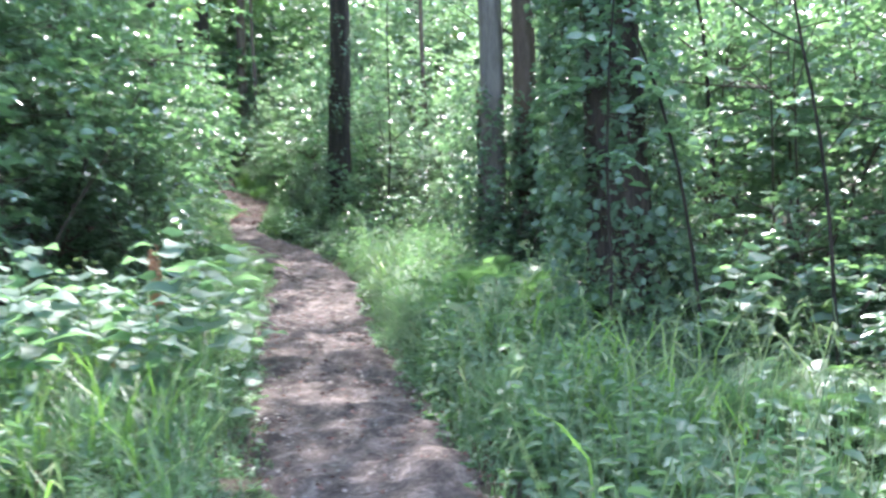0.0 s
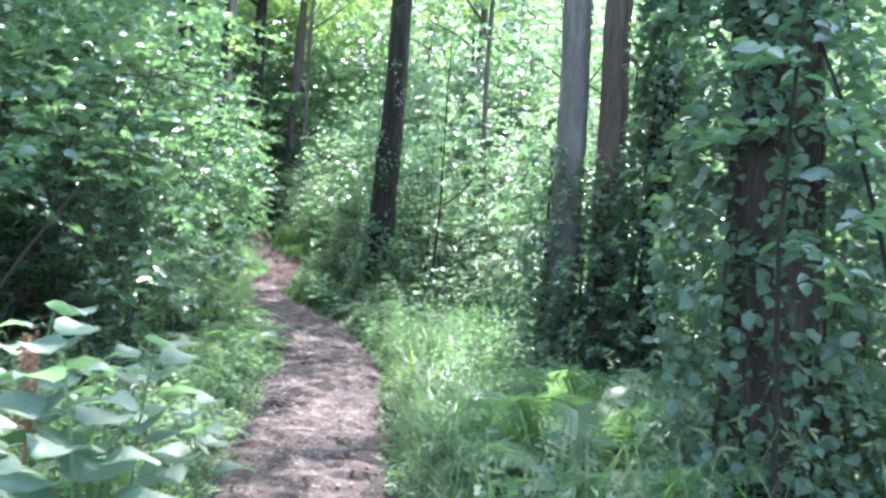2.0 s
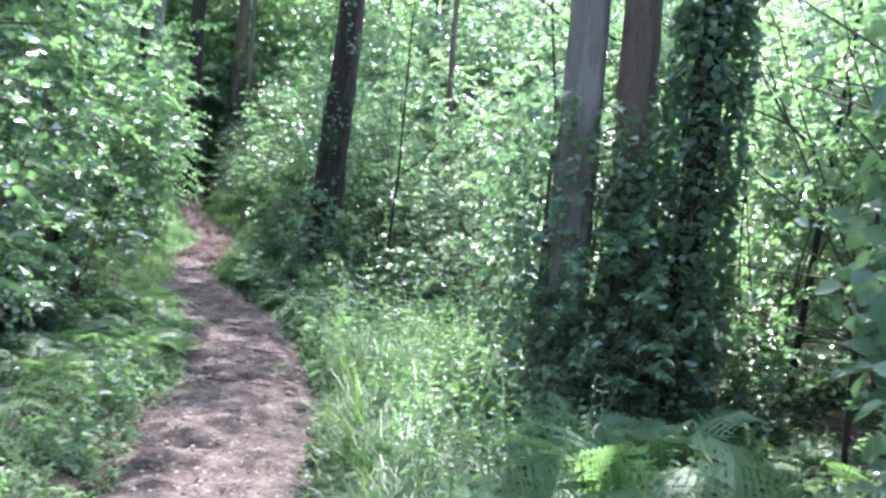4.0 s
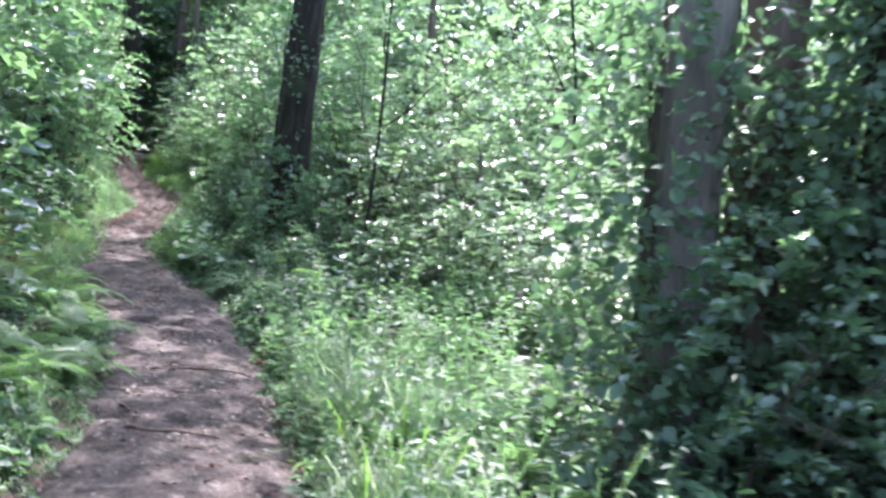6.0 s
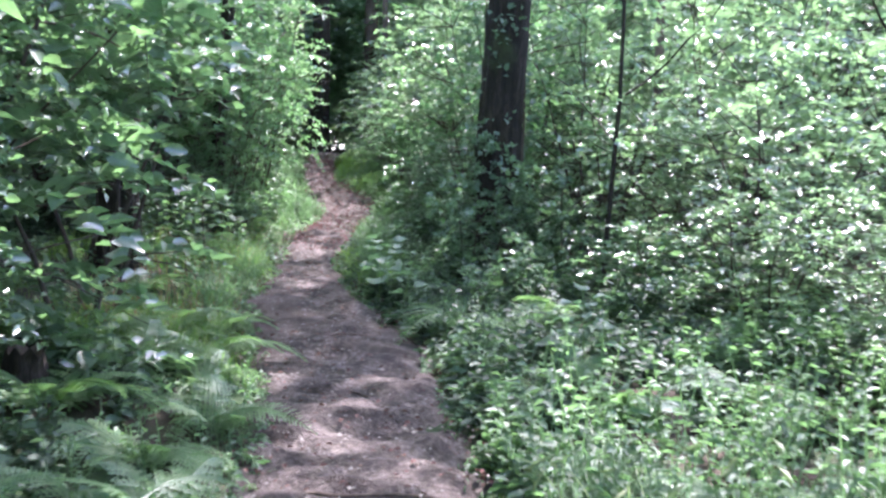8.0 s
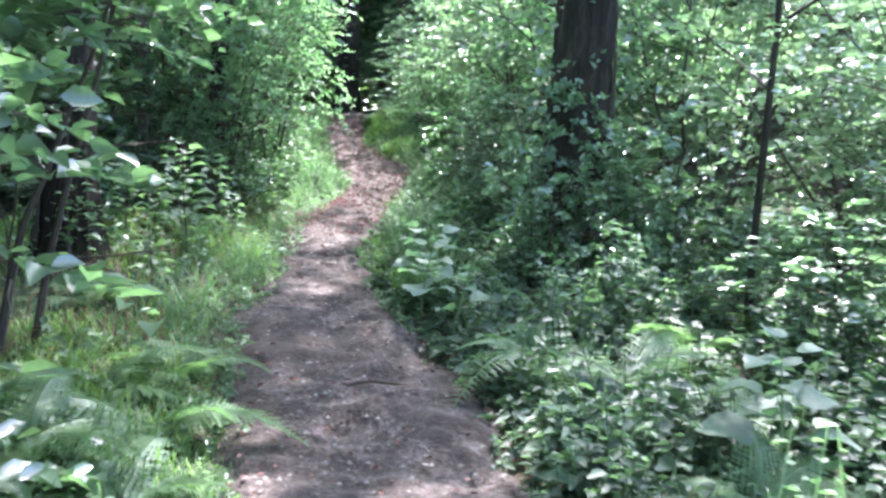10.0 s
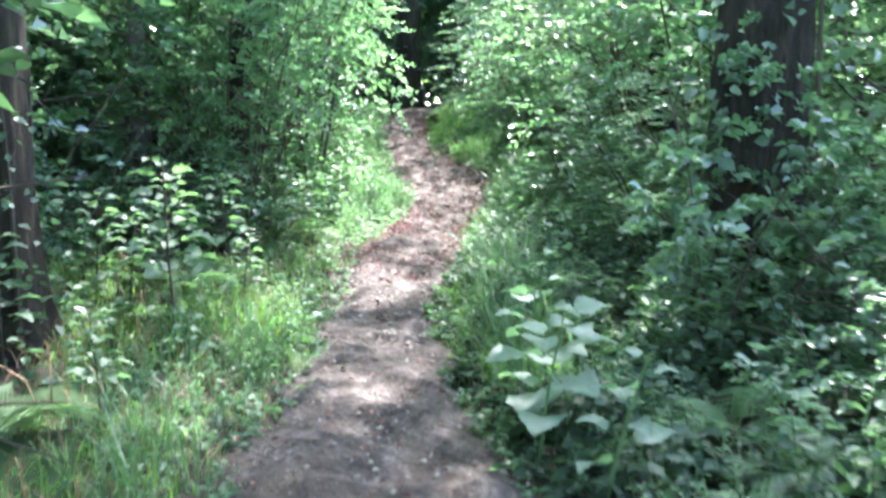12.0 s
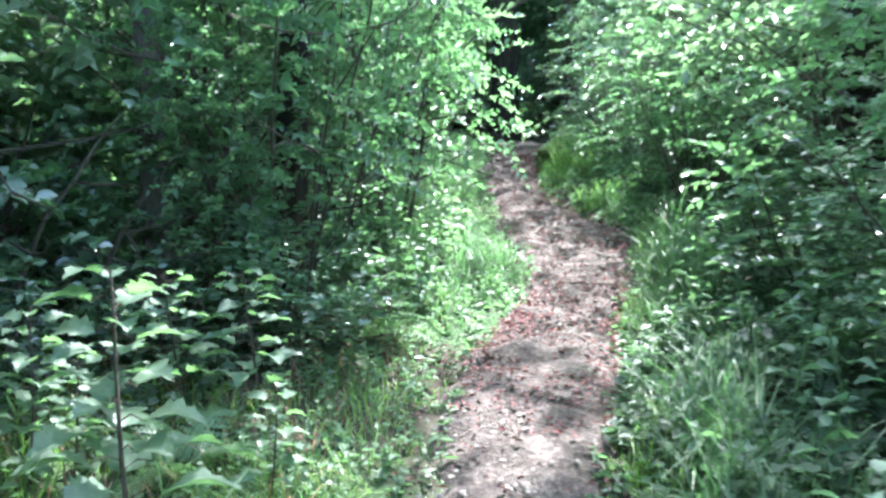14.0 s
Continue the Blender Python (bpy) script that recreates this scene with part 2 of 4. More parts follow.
EDGE_Y = [-30, 9, 13, 14.7, 16.3, 17.4, 18.8, 19.6, 20.5, 21.3, 22.4, 23.0, 23.8, 25.0, 25.7, 26.2, 26.8, 27.5, 28.5, 29.5, 31, 45]
EDGE_LEFT = [0.5, 0.5, 0.5, 0.54, 0.6, 0.72, 0.74, 0.45, 0.42, 0.39, 0.5, 0.42, 0.27, 0.38, 0.46, 0.46, 0.43, 0.46, 0.46, 0.4, 0.36, 0.4]
EDGE_RIGHT = [0.52, 0.53, 0.66, 0.54, 0.5, 0.57, 0.4, 0.28, 0.24, 0.27, 0.31, 0.28, 0.32, 0.45, 0.64, 0.4, 0.2, 0.08, 0.15, 0.3, 0.36, 0.4]


def left_edge(y):
    """How far the trodden earth reaches to the left of the middle line."""
    return np.interp(y, EDGE_Y, EDGE_LEFT)


def right_edge(y):
    return np.interp(y, EDGE_Y, EDGE_RIGHT)


def beyond_edge(x, y):
    """How far a spot lies outside the trodden earth; negative on it."""
    off = np.asarray(x, float) - centre(y)
    return np.where(off < 0, -off - left_edge(y), off - right_edge(y))


def rise(y):
    """The slope that the path climbs."""
    y = np.asarray(y, float)
    c = np.clip(y, 0, 28)
    g = 0.0745 * c - 0.0562 * c * c / 15 + 0.0340 * c ** 3 / 225
    g = g + np.where(y < 0, -0.0745 * 8 * (1 - np.exp(np.minimum(y, 0) / 8)), 0)
    return g + np.where(y > 28, 0.17 * 5 * (1 - np.exp(-np.maximum(y - 28, 0) / 5)), 0)


def wave(x, y):
    return (0.5 * np.sin(0.9 * x + 0.4 * y) + 0.5 * np.sin(0.5 * x - 1.1 * y + 2) + 0.3 * np.sin(2.3 * x + 1.9 * y + 1))


def ground_z(x, y):
    off = np.abs(np.asarray(x, float) - centre(y))
    bank = np.clip((beyond_edge(x, y) + 0.05) / 0.8, 0, 1)
    return rise(y) - 0.05 * (1 - bank) + 0.07 * bank * wave(x, y) + 0.05 * bank + 0.1 * np.clip(off - 3, 0, 30) ** 0.5 * 0.3


def axis(lo, hi, fine_lo, fine_hi, fine):
    inner = np.arange(fine_lo, fine_hi, fine)
    steps = np.geomspace(fine, 60, 26).cumsum()
    left, right = fine_lo - steps[::-1], fine_hi + steps
    return np.concatenate([left[left > lo], inner, right[right < hi]])


def build_ground():
    xs, ys = axis(-300, 300, -12, 8, 0.2), axis(-300, 300, -3, 34, 0.2)
    gx, gy = np.meshgrid(xs, ys)
    rng = np.random.default_rng(3)
    gz = ground_z(gx, gy) + 0.012 * rng.standard_normal(gx.shape)
    gz = gz - 0.06 * (beyond_edge(gx, gy) < 0.1) * ((gy > -20) & (gy < 45))
    s = Shape()
    nx, ny = len(xs), len(ys)
    i, j = np.meshgrid(np.arange(nx - 1), np.arange(ny - 1))
    k = (j * nx + i).ravel()
    s.add(np.stack([gx, gy, gz], -1), np.stack([k, k + 1, k + nx + 1, k + nx], -1))
    ob = new("ground", s.mesh("ground", SOIL, True))
    tagged(ob, "dark woodland soil with moss and leaf litter", "ground", kind="structure")


def build_path():
    rng = np.random.default_rng(4)
    ys = np.arange(-20, 44, 0.05)
    us = np.linspace(-1, 1, 33)
    knots = np.arange(-20, 45, 0.28)
    n1 = np.interp(ys, knots, rng.normal(0, 0.09, len(knots)))
    n2 = np.interp(ys, knots, rng.normal(0, 0.09, len(knots)))
    cx = centre(ys)
    cx = np.convolve(np.pad(cx, 10, "edge"), np.ones(21) / 21, "valid")
    left, right = cx - left_edge(ys) - 0.1 - 0.6 * n1, cx + right_edge(ys) + 0.1 + 0.6 * n2
    x = left[:, None] + (us[None] + 1) / 2 * (right - left)[:, None]
    y = np.broadcast_to(ys[:, None], x.shape)
    # hollows and ridges worn by feet, most of them lying across the way
    z = np.zeros_like(x)
    for _ in range(1900):
        px, py = rng.uniform(-0.6, 0.6), rng.uniform(-4, 34)
        dx, dy = (x - centre(py) - px) / rng.uniform(0.06, 0.24), (y - py) / rng.uniform(0.035, 0.1)
        z += rng.choice([-1, -1, 1]) * rng.uniform(0.01, 0.042) * np.exp(-dx * dx - dy * dy)
    z += 0.004 * rng.standard_normal(x.shape)
    z += rise(y) - 0.02 - 0.045 * np.abs(us[None]) ** 5 * 2 + 0.008 * wave(4 * x, 4 * y)
    s = Shape()
    nx, ny = len(us), len(ys)
    i, j = np.meshgrid(np.arange(nx - 1), np.arange(ny - 1))
    k = (j * nx + i).ravel()
    s.add(np.stack([x, y, z], -1), np.stack([k, k + 1, k + nx + 1, k + nx], -1))
    ob = new("path", s.mesh("path", DIRT, True))
    tagged(ob, "narrow trodden earth footpath, grey-brown and uneven", "footpath", kind="structure")


build_ground()
build_path()

# ---------------------------------------------------------------- plants


def bend(start, way, length, n, rng, curl=0.25, sag=0.0):
    """A crooked line of n points."""
    pts, p, d = [np.array(start, float)], np.array(start, float), np.array(way, float)
    d = d / np.linalg.norm(d)
    for _ in range(n - 1):
        d = d + curl * rng.standard_normal(3) * 0.3 + np.array([0, 0, -sag / n])
        d /= np.linalg.norm(d)
        p = p + d * length / (n - 1)
        pts.append(p.copy())
    return np.array(pts)


def sprays(shape, twigs, tips, ways, rng, per=14, length=0.45, size=0.06, tilt=0.45, width=0.6, simple=False):
    """Leafy twigs: leaves set in two rows along each twig, lying nearly flat."""
    n = len(tips)
    ways = ways / (np.linalg.norm(ways, axis=1)[:, None] + 1e-9)
    ways[:, 2] *= 0.5
    t = (np.arange(per) + 0.5) / per
    t = np.broadcast_to(t, (n, per)) + rng.normal(0, 0.03, (n, per))
    at = tips[:, None] + ways[:, None] * (t * length)[..., None]
    at[..., 2] -= 0.22 * length * t * t
    flat = np.cross(ways, (0, 0, 1.0))
    flat /= np.linalg.norm(flat, axis=1)[:, None] + 1e-9
    sign = np.where(np.arange(per) % 2, 1.0, -1.0)[None, :, None]
    way = flat[:, None] * sign + ways[:, None] * 0.7 + rng.normal(0, 0.3, (n, per, 3))
    up = np.array([0, 0, 1.0]) + rng.normal(0, tilt, (n, per, 3))
    sizes = size * rng.uniform(0.55, 1.25, (n, per))
    shape.leaves(at.reshape(-1, 3), way.reshape(-1, 3), up.reshape(-1, 3), sizes.ravel(), width, simple=simple)
    if twigs is not None:
        for k in range(0, n, 5):
            end = tips[k] + ways[k] * length
            end[2] -= 0.22 * length
            twigs.tube([tips[k], (tips[k] + end) / 2 + (0, 0, 0.05 * length), end], [0.004, 0.003, 0.0015], 3, cap=False)


def build_shrub(name, seed, radius, height, count, size, leaf, label, per=14, base=0.1, stems=7, hollow=0.4, length=0.5, simple=False):
    """A shrub of several stems that lean outwards, clothed in leafy twigs."""
    rng = np.random.default_rng(seed)
    ob = thing(name, pose(0, 0, -50), label, "shrub", "woodland shrubs")
    skel = []
    for k in range(stems):
        a = 2 * np.pi * (k + rng.uniform(-0.3, 0.3)) / stems
        lean = rng.uniform(0.15, 0.5) * radius / (0.5 * height)
        foot = np.array([0.18 * np.cos(a), 0.18 * np.sin(a), -0.15])
        line = bend(foot, (lean * np.cos(a), lean * np.sin(a), 1), height * rng.uniform(0.75, 0.98), 9, rng, 0.35)
        s = Shape()
        r0 = rng.uniform(0.014, 0.03)
        s.tube(line, np.linspace(r0, 0.004, 9), 6)
        for b in range(6):
            i = rng.integers(2, 8)
            w = rng.standard_normal(3) * (1, 1, 0.35) + (np.cos(a), np.sin(a), 0.4)
            twig = bend(line[i], w, radius * rng.uniform(0.4, 0.8), 5, rng, 0.4)
            s.tube(twig, np.linspace(0.009, 0.003, 5), 4, cap=False)
            skel.append(twig)
        skel.append(line)
        part("stem", s, TWIG, ob)
    d = rng.standard_normal((count, 3))
    d /= np.linalg.norm(d, axis=1)[:, None]
    rr = (hollow + (1 - hollow) * rng.random(count) ** 0.6)
    lump = 1 + 0.22 * np.sin(3 * d[:, 0] + seed) * np.sin(4 * d[:, 1] + 2 * seed) + 0.15 * np.sin(7 * d[:, 2] + 5 * d[:, 0])
    tips = d * (rr * lump)[:, None] * (radius * 0.85, radius * 0.85, (height - base) / 2) + (0, 0, (height + base) / 2)
    tips = tips[tips[:, 2] > base * rng.uniform(0.4, 1.4, len(tips))]
    # gaps, so that the crown is not even
    hole = np.sin(2.9 * tips[:, 0] + seed) + np.sin(3.3 * tips[:, 1] + 2 * seed) + np.sin(3.7 * tips[:, 2] + 3 * seed)
    tips = tips[hole > -1.35 + 0.4 * rng.standard_normal(len(tips))]
    ways = tips * (1, 1, 0.2) + rng.normal(0, 0.5 * radius, (len(tips), 3))
    s, tw = Shape(), Shape()
    sprays(s, tw, tips, ways, rng, per, length, size, 0.5, 0.68 if simple else 0.6, simple)
    tagged(part("foliage", s, leaf, ob, smooth=True), kind="stuff")
    tagged(part("twig_work", tw, TWIG, ob), kind="stuff")
    return ob


def turned(x, y, z=None, scale=1.0, turn=0.0, tall=1.0, sink=0.05):
    m = pose(x, y, float(ground_z(x, y)) - sink if z is None else z, 0, 0, turn)
    return m @ Matrix.Diagonal((scale, scale, scale * tall, 1))


def place(ob, x, y, scale=1.0, turn=0.0, tall=1.0, label="", sink=0.05):
    made = copy_thing(ob, Matrix())
    made.matrix_basis = turned(x, y, None, scale, turn, tall, sink)
    return tagged(made, label)


def build_crown(s, twigs, rng, middle, radius, height, count, size=0.22, per=10, length=1.0):
    d = rng.standard_normal((count, 3))
    d /= np.linalg.norm(d, axis=1)[:, None]
    r = 0.25 + 0.75 * rng.random(count) ** 0.7
    p = d * r[:, None] * (radius, radius, height)
    hole = np.sin(1.7 * p[:, 0] + 1) + np.sin(1.9 * p[:, 1] + middle[0]) + np.sin(1.6 * p[:, 2] + middle[1])
    p = p[hole > -0.45 + 0.3 * rng.standard_normal(count)]
    ways = p * (1, 1, 0.2) + rng.normal(0, 0.6 * radius, (len(p), 3))
    sprays(s, twigs, p + middle, ways, rng, per, length, size, 0.5, 0.7, True)


def build_tree(name, seed, r0, height, lean, bark, label, crown=None, flare=1.5, limbs=5, group="", shade_shift=(0.0, 0.0)):
    """A trunk with a flared foot and furrows, limbs high up and a crown."""
    rng = np.random.default_rng(seed)
    ob = thing(name, pose(0, 0, 0), label, "tree", group)
    n, sides = 56, 36
    z = np.concatenate([[-0.4, 0.0, 0.12, 0.3, 0.55], 0.9 + (height - 0.9) * np.linspace(0, 1, n - 5) ** 1.5])
    line = np.stack([lean[0] * z / 4 + 0.05 * np.sin(z * 0.7 + seed), lean[1] * z / 4 + 0.05 * np.sin(z * 0.6 + 2 * seed), z], -1)
    rad = r0 * (1 - 0.6 * z / height) * (1 + (flare - 1) * np.exp(-np.maximum(z, 0) / 0.3))
    a = np.arange(sides) * 2 * np.pi / sides
    furrow = 1 + 0.05 * np.sin(5 * a[None] + seed + 0.3 * z[:, None]) + 0.035 * rng.standard_normal((n, sides))
    turn = 0.8 * np.sin(1.7 * z + seed) + 0.5 * np.sin(3.1 * z)
    furrow += 0.05 * np.abs(np.sin(6.5 * a[None] + turn[:, None])) - 0.025 + 0.12 * np.exp(-np.maximum(z, 0) / 0.35)[:, None] * np.sin(4 * a + seed)[None]
    ring = np.stack([np.cos(a), np.sin(a), 0 * a], -1)
    verts = line[:, None] + ring[None] * (rad[:, None] * furrow)[..., None]
    i, j = np.meshgrid(np.arange(n - 1), np.arange(sides), indexing="ij")
    f = np.stack([i * sides + j, i * sides + (j + 1) % sides, (i + 1) * sides + (j + 1) % sides, (i + 1) * sides + j], -1).reshape(-1, 4)
    s = Shape()
    s.add(verts, f)
    part("trunk", s, bark, ob, smooth=True)
    for k in range(limbs):
        i = int(n * (0.68 + 0.28 * k / limbs))
        w = np.array([np.cos(2.4 * k + seed), np.sin(2.4 * k + seed), 0.7])
        s = Shape()
        s.tube(bend(line[i], w, height * 0.3, 8, rng, 0.4), np.linspace(rad[i] * 0.5, 0.01, 8), 7)
        part("limb", s, bark, ob, smooth=True)
    if crown:
        radius, tall, count = crown
        s = Shape()
        build_crown(s, None, rng, line[-1] + (*shade_shift, -0.15 * height), radius, tall, count)
        tagged(part("crown", s, CANOPY, ob), kind="stuff")
    return ob


def add_ivy(ob, seed, r0, lean, low, high, count, size=0.085, spread=0.16, bare=0.36):
    """Ivy on a trunk: climbing stems, and leaves that hang over one another."""
    rng = np.random.default_rng(seed)
    h = low + (high - low) * rng.random(count) ** 0.9
    a = rng.uniform(0, 2 * np.pi, count)
    thick = 0.5 + 0.3 * np.sin(2 * a + 1.7 * h + seed) * np.sin(1.9 * h + seed) + 0.3 * np.sin(5 * a - 2.3 * h + 2 * seed) * np.sin(4.1 * h + a)
    thick = np.clip(thick + 0.14 * np.maximum(0, -np.sin(a + 0.4)), 0, 1) + 0.4 * np.exp(-h / 0.9)
    keep = rng.random(count) < 2.2 * np.clip(thick - bare, 0, 1)
    h, a, thick = h[keep], a[keep], thick[keep]
    out = np.stack([np.cos(a), np.sin(a), 0 * a], -1)
    r = r0 * (1 - 0.03 * h) + spread * 1.25 * thick * rng.random(len(h)) ** 0.7 + 0.015
    at = out * r[:, None] + np.stack([lean[0] * h / 4, lean[1] * h / 4, h], -1)
    way = out * 0.8 + (0, 0, -0.3) + rng.normal(0, 0.75, (len(h), 3))
    up = out * 0.3 + (0, 0, 0.9) + rng.normal(0, 0.55, (len(h), 3))
    s = Shape()
    s.leaves(at, way, up, size * rng.uniform(0.5, 1.25, len(h)), 0.85, 0.08, 0.15)
    part("ivy_leaves", s, IVY, ob, "dark glossy ivy leaves", True)
    for k in range(5):
        a0 = rng.uniform(0, 6.28)
        z = np.linspace(-0.05, high, 16)
        aa = a0 + 0.5 * np.sin(z * 1.1 + k)
        rr = r0 * (1 + 0.4 * np.exp(-z / 0.3)) * (1 - 0.03 * z) + 0.012
        s = Shape()
        s.tube(np.stack([rr * np.cos(aa) + lean[0] * z / 4, rr * np.sin(aa) + lean[1] * z / 4, z], -1), np.linspace(0.018, 0.006, 16), 5)
        part("ivy_stem", s, TWIG, ob, "brown ivy stem")


def build_sapling(name, seed, height, lean, r0, leafy, leaf, label, size=0.07, low=0.8, side=3):
    rng = np.random.default_rng(seed)
    ob = thing(name, pose(0, 0, -50), label, "sapling", "thin young trees")
    line = bend((0, 0, -0.1), (lean[0], lean[1], 1), height, 14, rng, 0.14)
    s = Shape()
    s.tube(line, np.linspace(r0, r0 * 0.35, 14), 7)
    part("stem", s, BARK_DARK, ob)
    tips, ways = [], []
    for k in range(side):
        i = rng.integers(4, 12)
        w = np.array([np.cos(2.4 * k + seed), np.sin(2.4 * k + seed), 0.6])
        br = bend(line[i], w, height * 0.3, 7, rng, 0.35)
        s = Shape()
        s.tube(br, np.linspace(r0 * 0.5, 0.003, 7), 5)
        part("branch", s, BARK_DARK, ob)
        tips.extend(br[1:])
        ways.extend(np.diff(br, axis=0))
    for q in range(leafy):
        i = rng.integers(3, 14)
        if line[i][2] > low:
            tips.append(line[i])
            ways.append(rng.standard_normal(3) * (1, 1, 0.3))
    tips, ways = np.array(tips), np.array(ways) + rng.normal(0, 0.1, (len(ways), 3))
    s = Shape()
    sprays(s, None, tips, ways, rng, 9, 0.45, size)
    tagged(part("foliage", s, leaf, ob, smooth=True), kind="stuff")
    return ob


def frond_mesh(seed, length):
    """One fern frond: an arching rib with toothed leaflets that shorten to the tip."""
    rng = np.random.default_rng(seed)
    s = Shape()
    t = np.linspace(0, 1, 12)
    rib = np.stack([0 * t, length * (0.75 * t + 0.2 * t * t) * 0.95, length * (0.85 * t - 0.75 * t * t)], -1)
    s.tube(rib, np.linspace(0.005, 0.0015, 12), 3, cap=False)
    for side in (-1, 1):
        for q in np.linspace(0.14, 0.98, 30):
            p = np.array([np.interp(q, t, rib[:, c]) for c in range(3)])
            size = length * 0.24 * np.sin(np.pi * min(1, 0.18 + 0.82 * (1 - q) ** 0.8) * 0.55 + 0.1) * (1 - q) ** 0.35
            way = np.array([side, 0.35 + 0.3 * q, -0.12]) + rng.normal(0, 0.07, 3)
            way /= np.linalg.norm(way)
            # a leaflet is cut into lobes on both its sides
            lobes = 5
            step = np.linspace(0.0, 1.0, lobes + 1)
            along = np.array([0, 1, 0.2])
            w = size * 0.2
            v, f = [], []
            for a, b in zip(step[:-1], step[1:]):
                k = len(v)
                m = (a + b) / 2
                wide = w * (1 - 0.75 * m)
                v += [p + way * size * a, p + way * size * m + along * wide + (0, 0, 0.003), p + way * size * b, p + way * size * m - along * wide + (0, 0, 0.003)]
                f.append((k, k + 1, k + 2, k + 3))
            s.add(v, f)
    return s.mesh("frond", FERN)


def build_fern(seed, fronds, label, meshes):
    rng = np.random.default_rng(seed)
    ob = thing("fern", pose(0, 0, -50), label, "fern", "ferns beside the path")
    for k in range(fronds):
        fr = part("frond", meshes[k % len(meshes)], None, ob)
        fr.matrix_basis = pose(0, 0, 0, rng.uniform(-22, 16), rng.uniform(-12, 12), 360 * k / fronds + rng.uniform(-14, 14)) @ Matrix.Scale(rng.uniform(0.7, 1.1), 4)
    return ob


def build_broad_plant(seed, height, leaves, size, label, width=0.75, mat=PALE, stalk=STALK, name="broad_leaved_plant", lobe=0.12):
    """An upright stalk with large leaves, each on its own."""
    rng = np.random.default_rng(seed)
    ob = thing(name, pose(0, 0, -50), label, "plant", "broad-leaved plants")
    line = bend((0, 0, -0.05), (0.1 * rng.standard_normal(), 0.1 * rng.standard_normal(), 1), height, 8, rng, 0.12)
    s = Shape()
    s.tube(line, np.linspace(0.009, 0.004, 8), 6)
    part("stalk", s, stalk, ob)
    for k in range(leaves):
        q = 0.3 + 0.7 * (k + 0.5) / leaves
        p = np.array([np.interp(q * 7, np.arange(8), line[:, c]) for c in range(3)])
        a = 2.4 * k + rng.uniform(-0.4, 0.4)
        out = np.array([np.cos(a), np.sin(a), rng.uniform(-0.02, 0.2)])
        sz = size * (1.15 - 0.6 * q) * rng.uniform(0.8, 1.15)
        s = Shape()
        foot = p + out * sz * 0.4
        broad_leaf(s, foot, out, (0.2 * rng.standard_normal(), 0.2 * rng.standard_normal(), 1), sz, width, lobe, rng.uniform(0.0, 0.14))
        blade = part("leaf", s, mat, ob, smooth=True)
        s = Shape()
        s.tube([p, (p + foot) / 2 + (0, 0, 0.02), foot], 0.0025, 4, cap=False)
        part("leaf_stalk", s, stalk, blade)
    return ob


def broad_leaf(s, at, way, up, size, width, lobe=0.12, sag=0.18):
    """A large leaf with a toothed or lobed edge, arched along its rib."""
    way, up = np.array(way, float), np.array(up, float)
    way /= np.linalg.norm(way)
    across = np.cross(way, up)
    across /= np.linalg.norm(across)
    up = np.cross(across, way)
    n = 19
    t = np.linspace(0, 1, n)
    half = width * 0.5 * np.sin(np.pi * t ** 0.62) ** 0.75 * (1 + lobe * np.sin(2 * np.pi * np.arange(n) / 4))
    half[0] = half[-1] = 0.004
    v, f = [], []
    for k in range(n):
        arch = 0.1 * np.sin(np.pi * t[k]) - sag * t[k] ** 2
        for u in (-1, -0.5, 0, 0.5, 1):
            lift = 0.1 * abs(u) * half[k] / width * 2 + 0.03 * np.sin(9 * t[k] + 2 * u) * abs(u)
            shift = 0.06 * abs(u) * lobe / 0.3
            v.append(np.array(at) + size * (u * half[k] * across + (t[k] + shift) * way + (arch + lift) * up))
    for k in range(n - 1):
        for q in range(4):
            f.append((5 * k + q, 5 * k + q + 1, 5 * k + q + 6, 5 * k + q + 5))
    s.add(v, f)


def patchy(spots, seed, loose=0.0):
    """Thins spots to patches of uneven height, so that one kind gives way to another."""
    x, y = spots[:, 0], spots[:, 1]
    v = np.sin(1.9 * x + seed) + np.sin(1.6 * y + 2.1 * seed) + 0.8 * np.sin(3.7 * x - 2.9 * y + seed) + 0.5 * np.sin(6.1 * x + 5.3 * y)
    rng = np.random.default_rng(seed)
    keep = v + rng.normal(0, 0.5, len(v)) > -0.6 - loose
    out = spots[keep].copy()
    out[:, 2] *= np.clip(0.8 + 0.25 * v[keep], 0.45, 1.3)
    return out


def clear_of(spots, places, reach):
    """Leaves out the spots that stand too near to any of the places."""
    p = np.array(places)
    d = np.hypot(spots[:, None, 0] - p[None, :, 0], spots[:, None, 1] - p[None, :, 1])
    return spots[d.min(1) > reach]


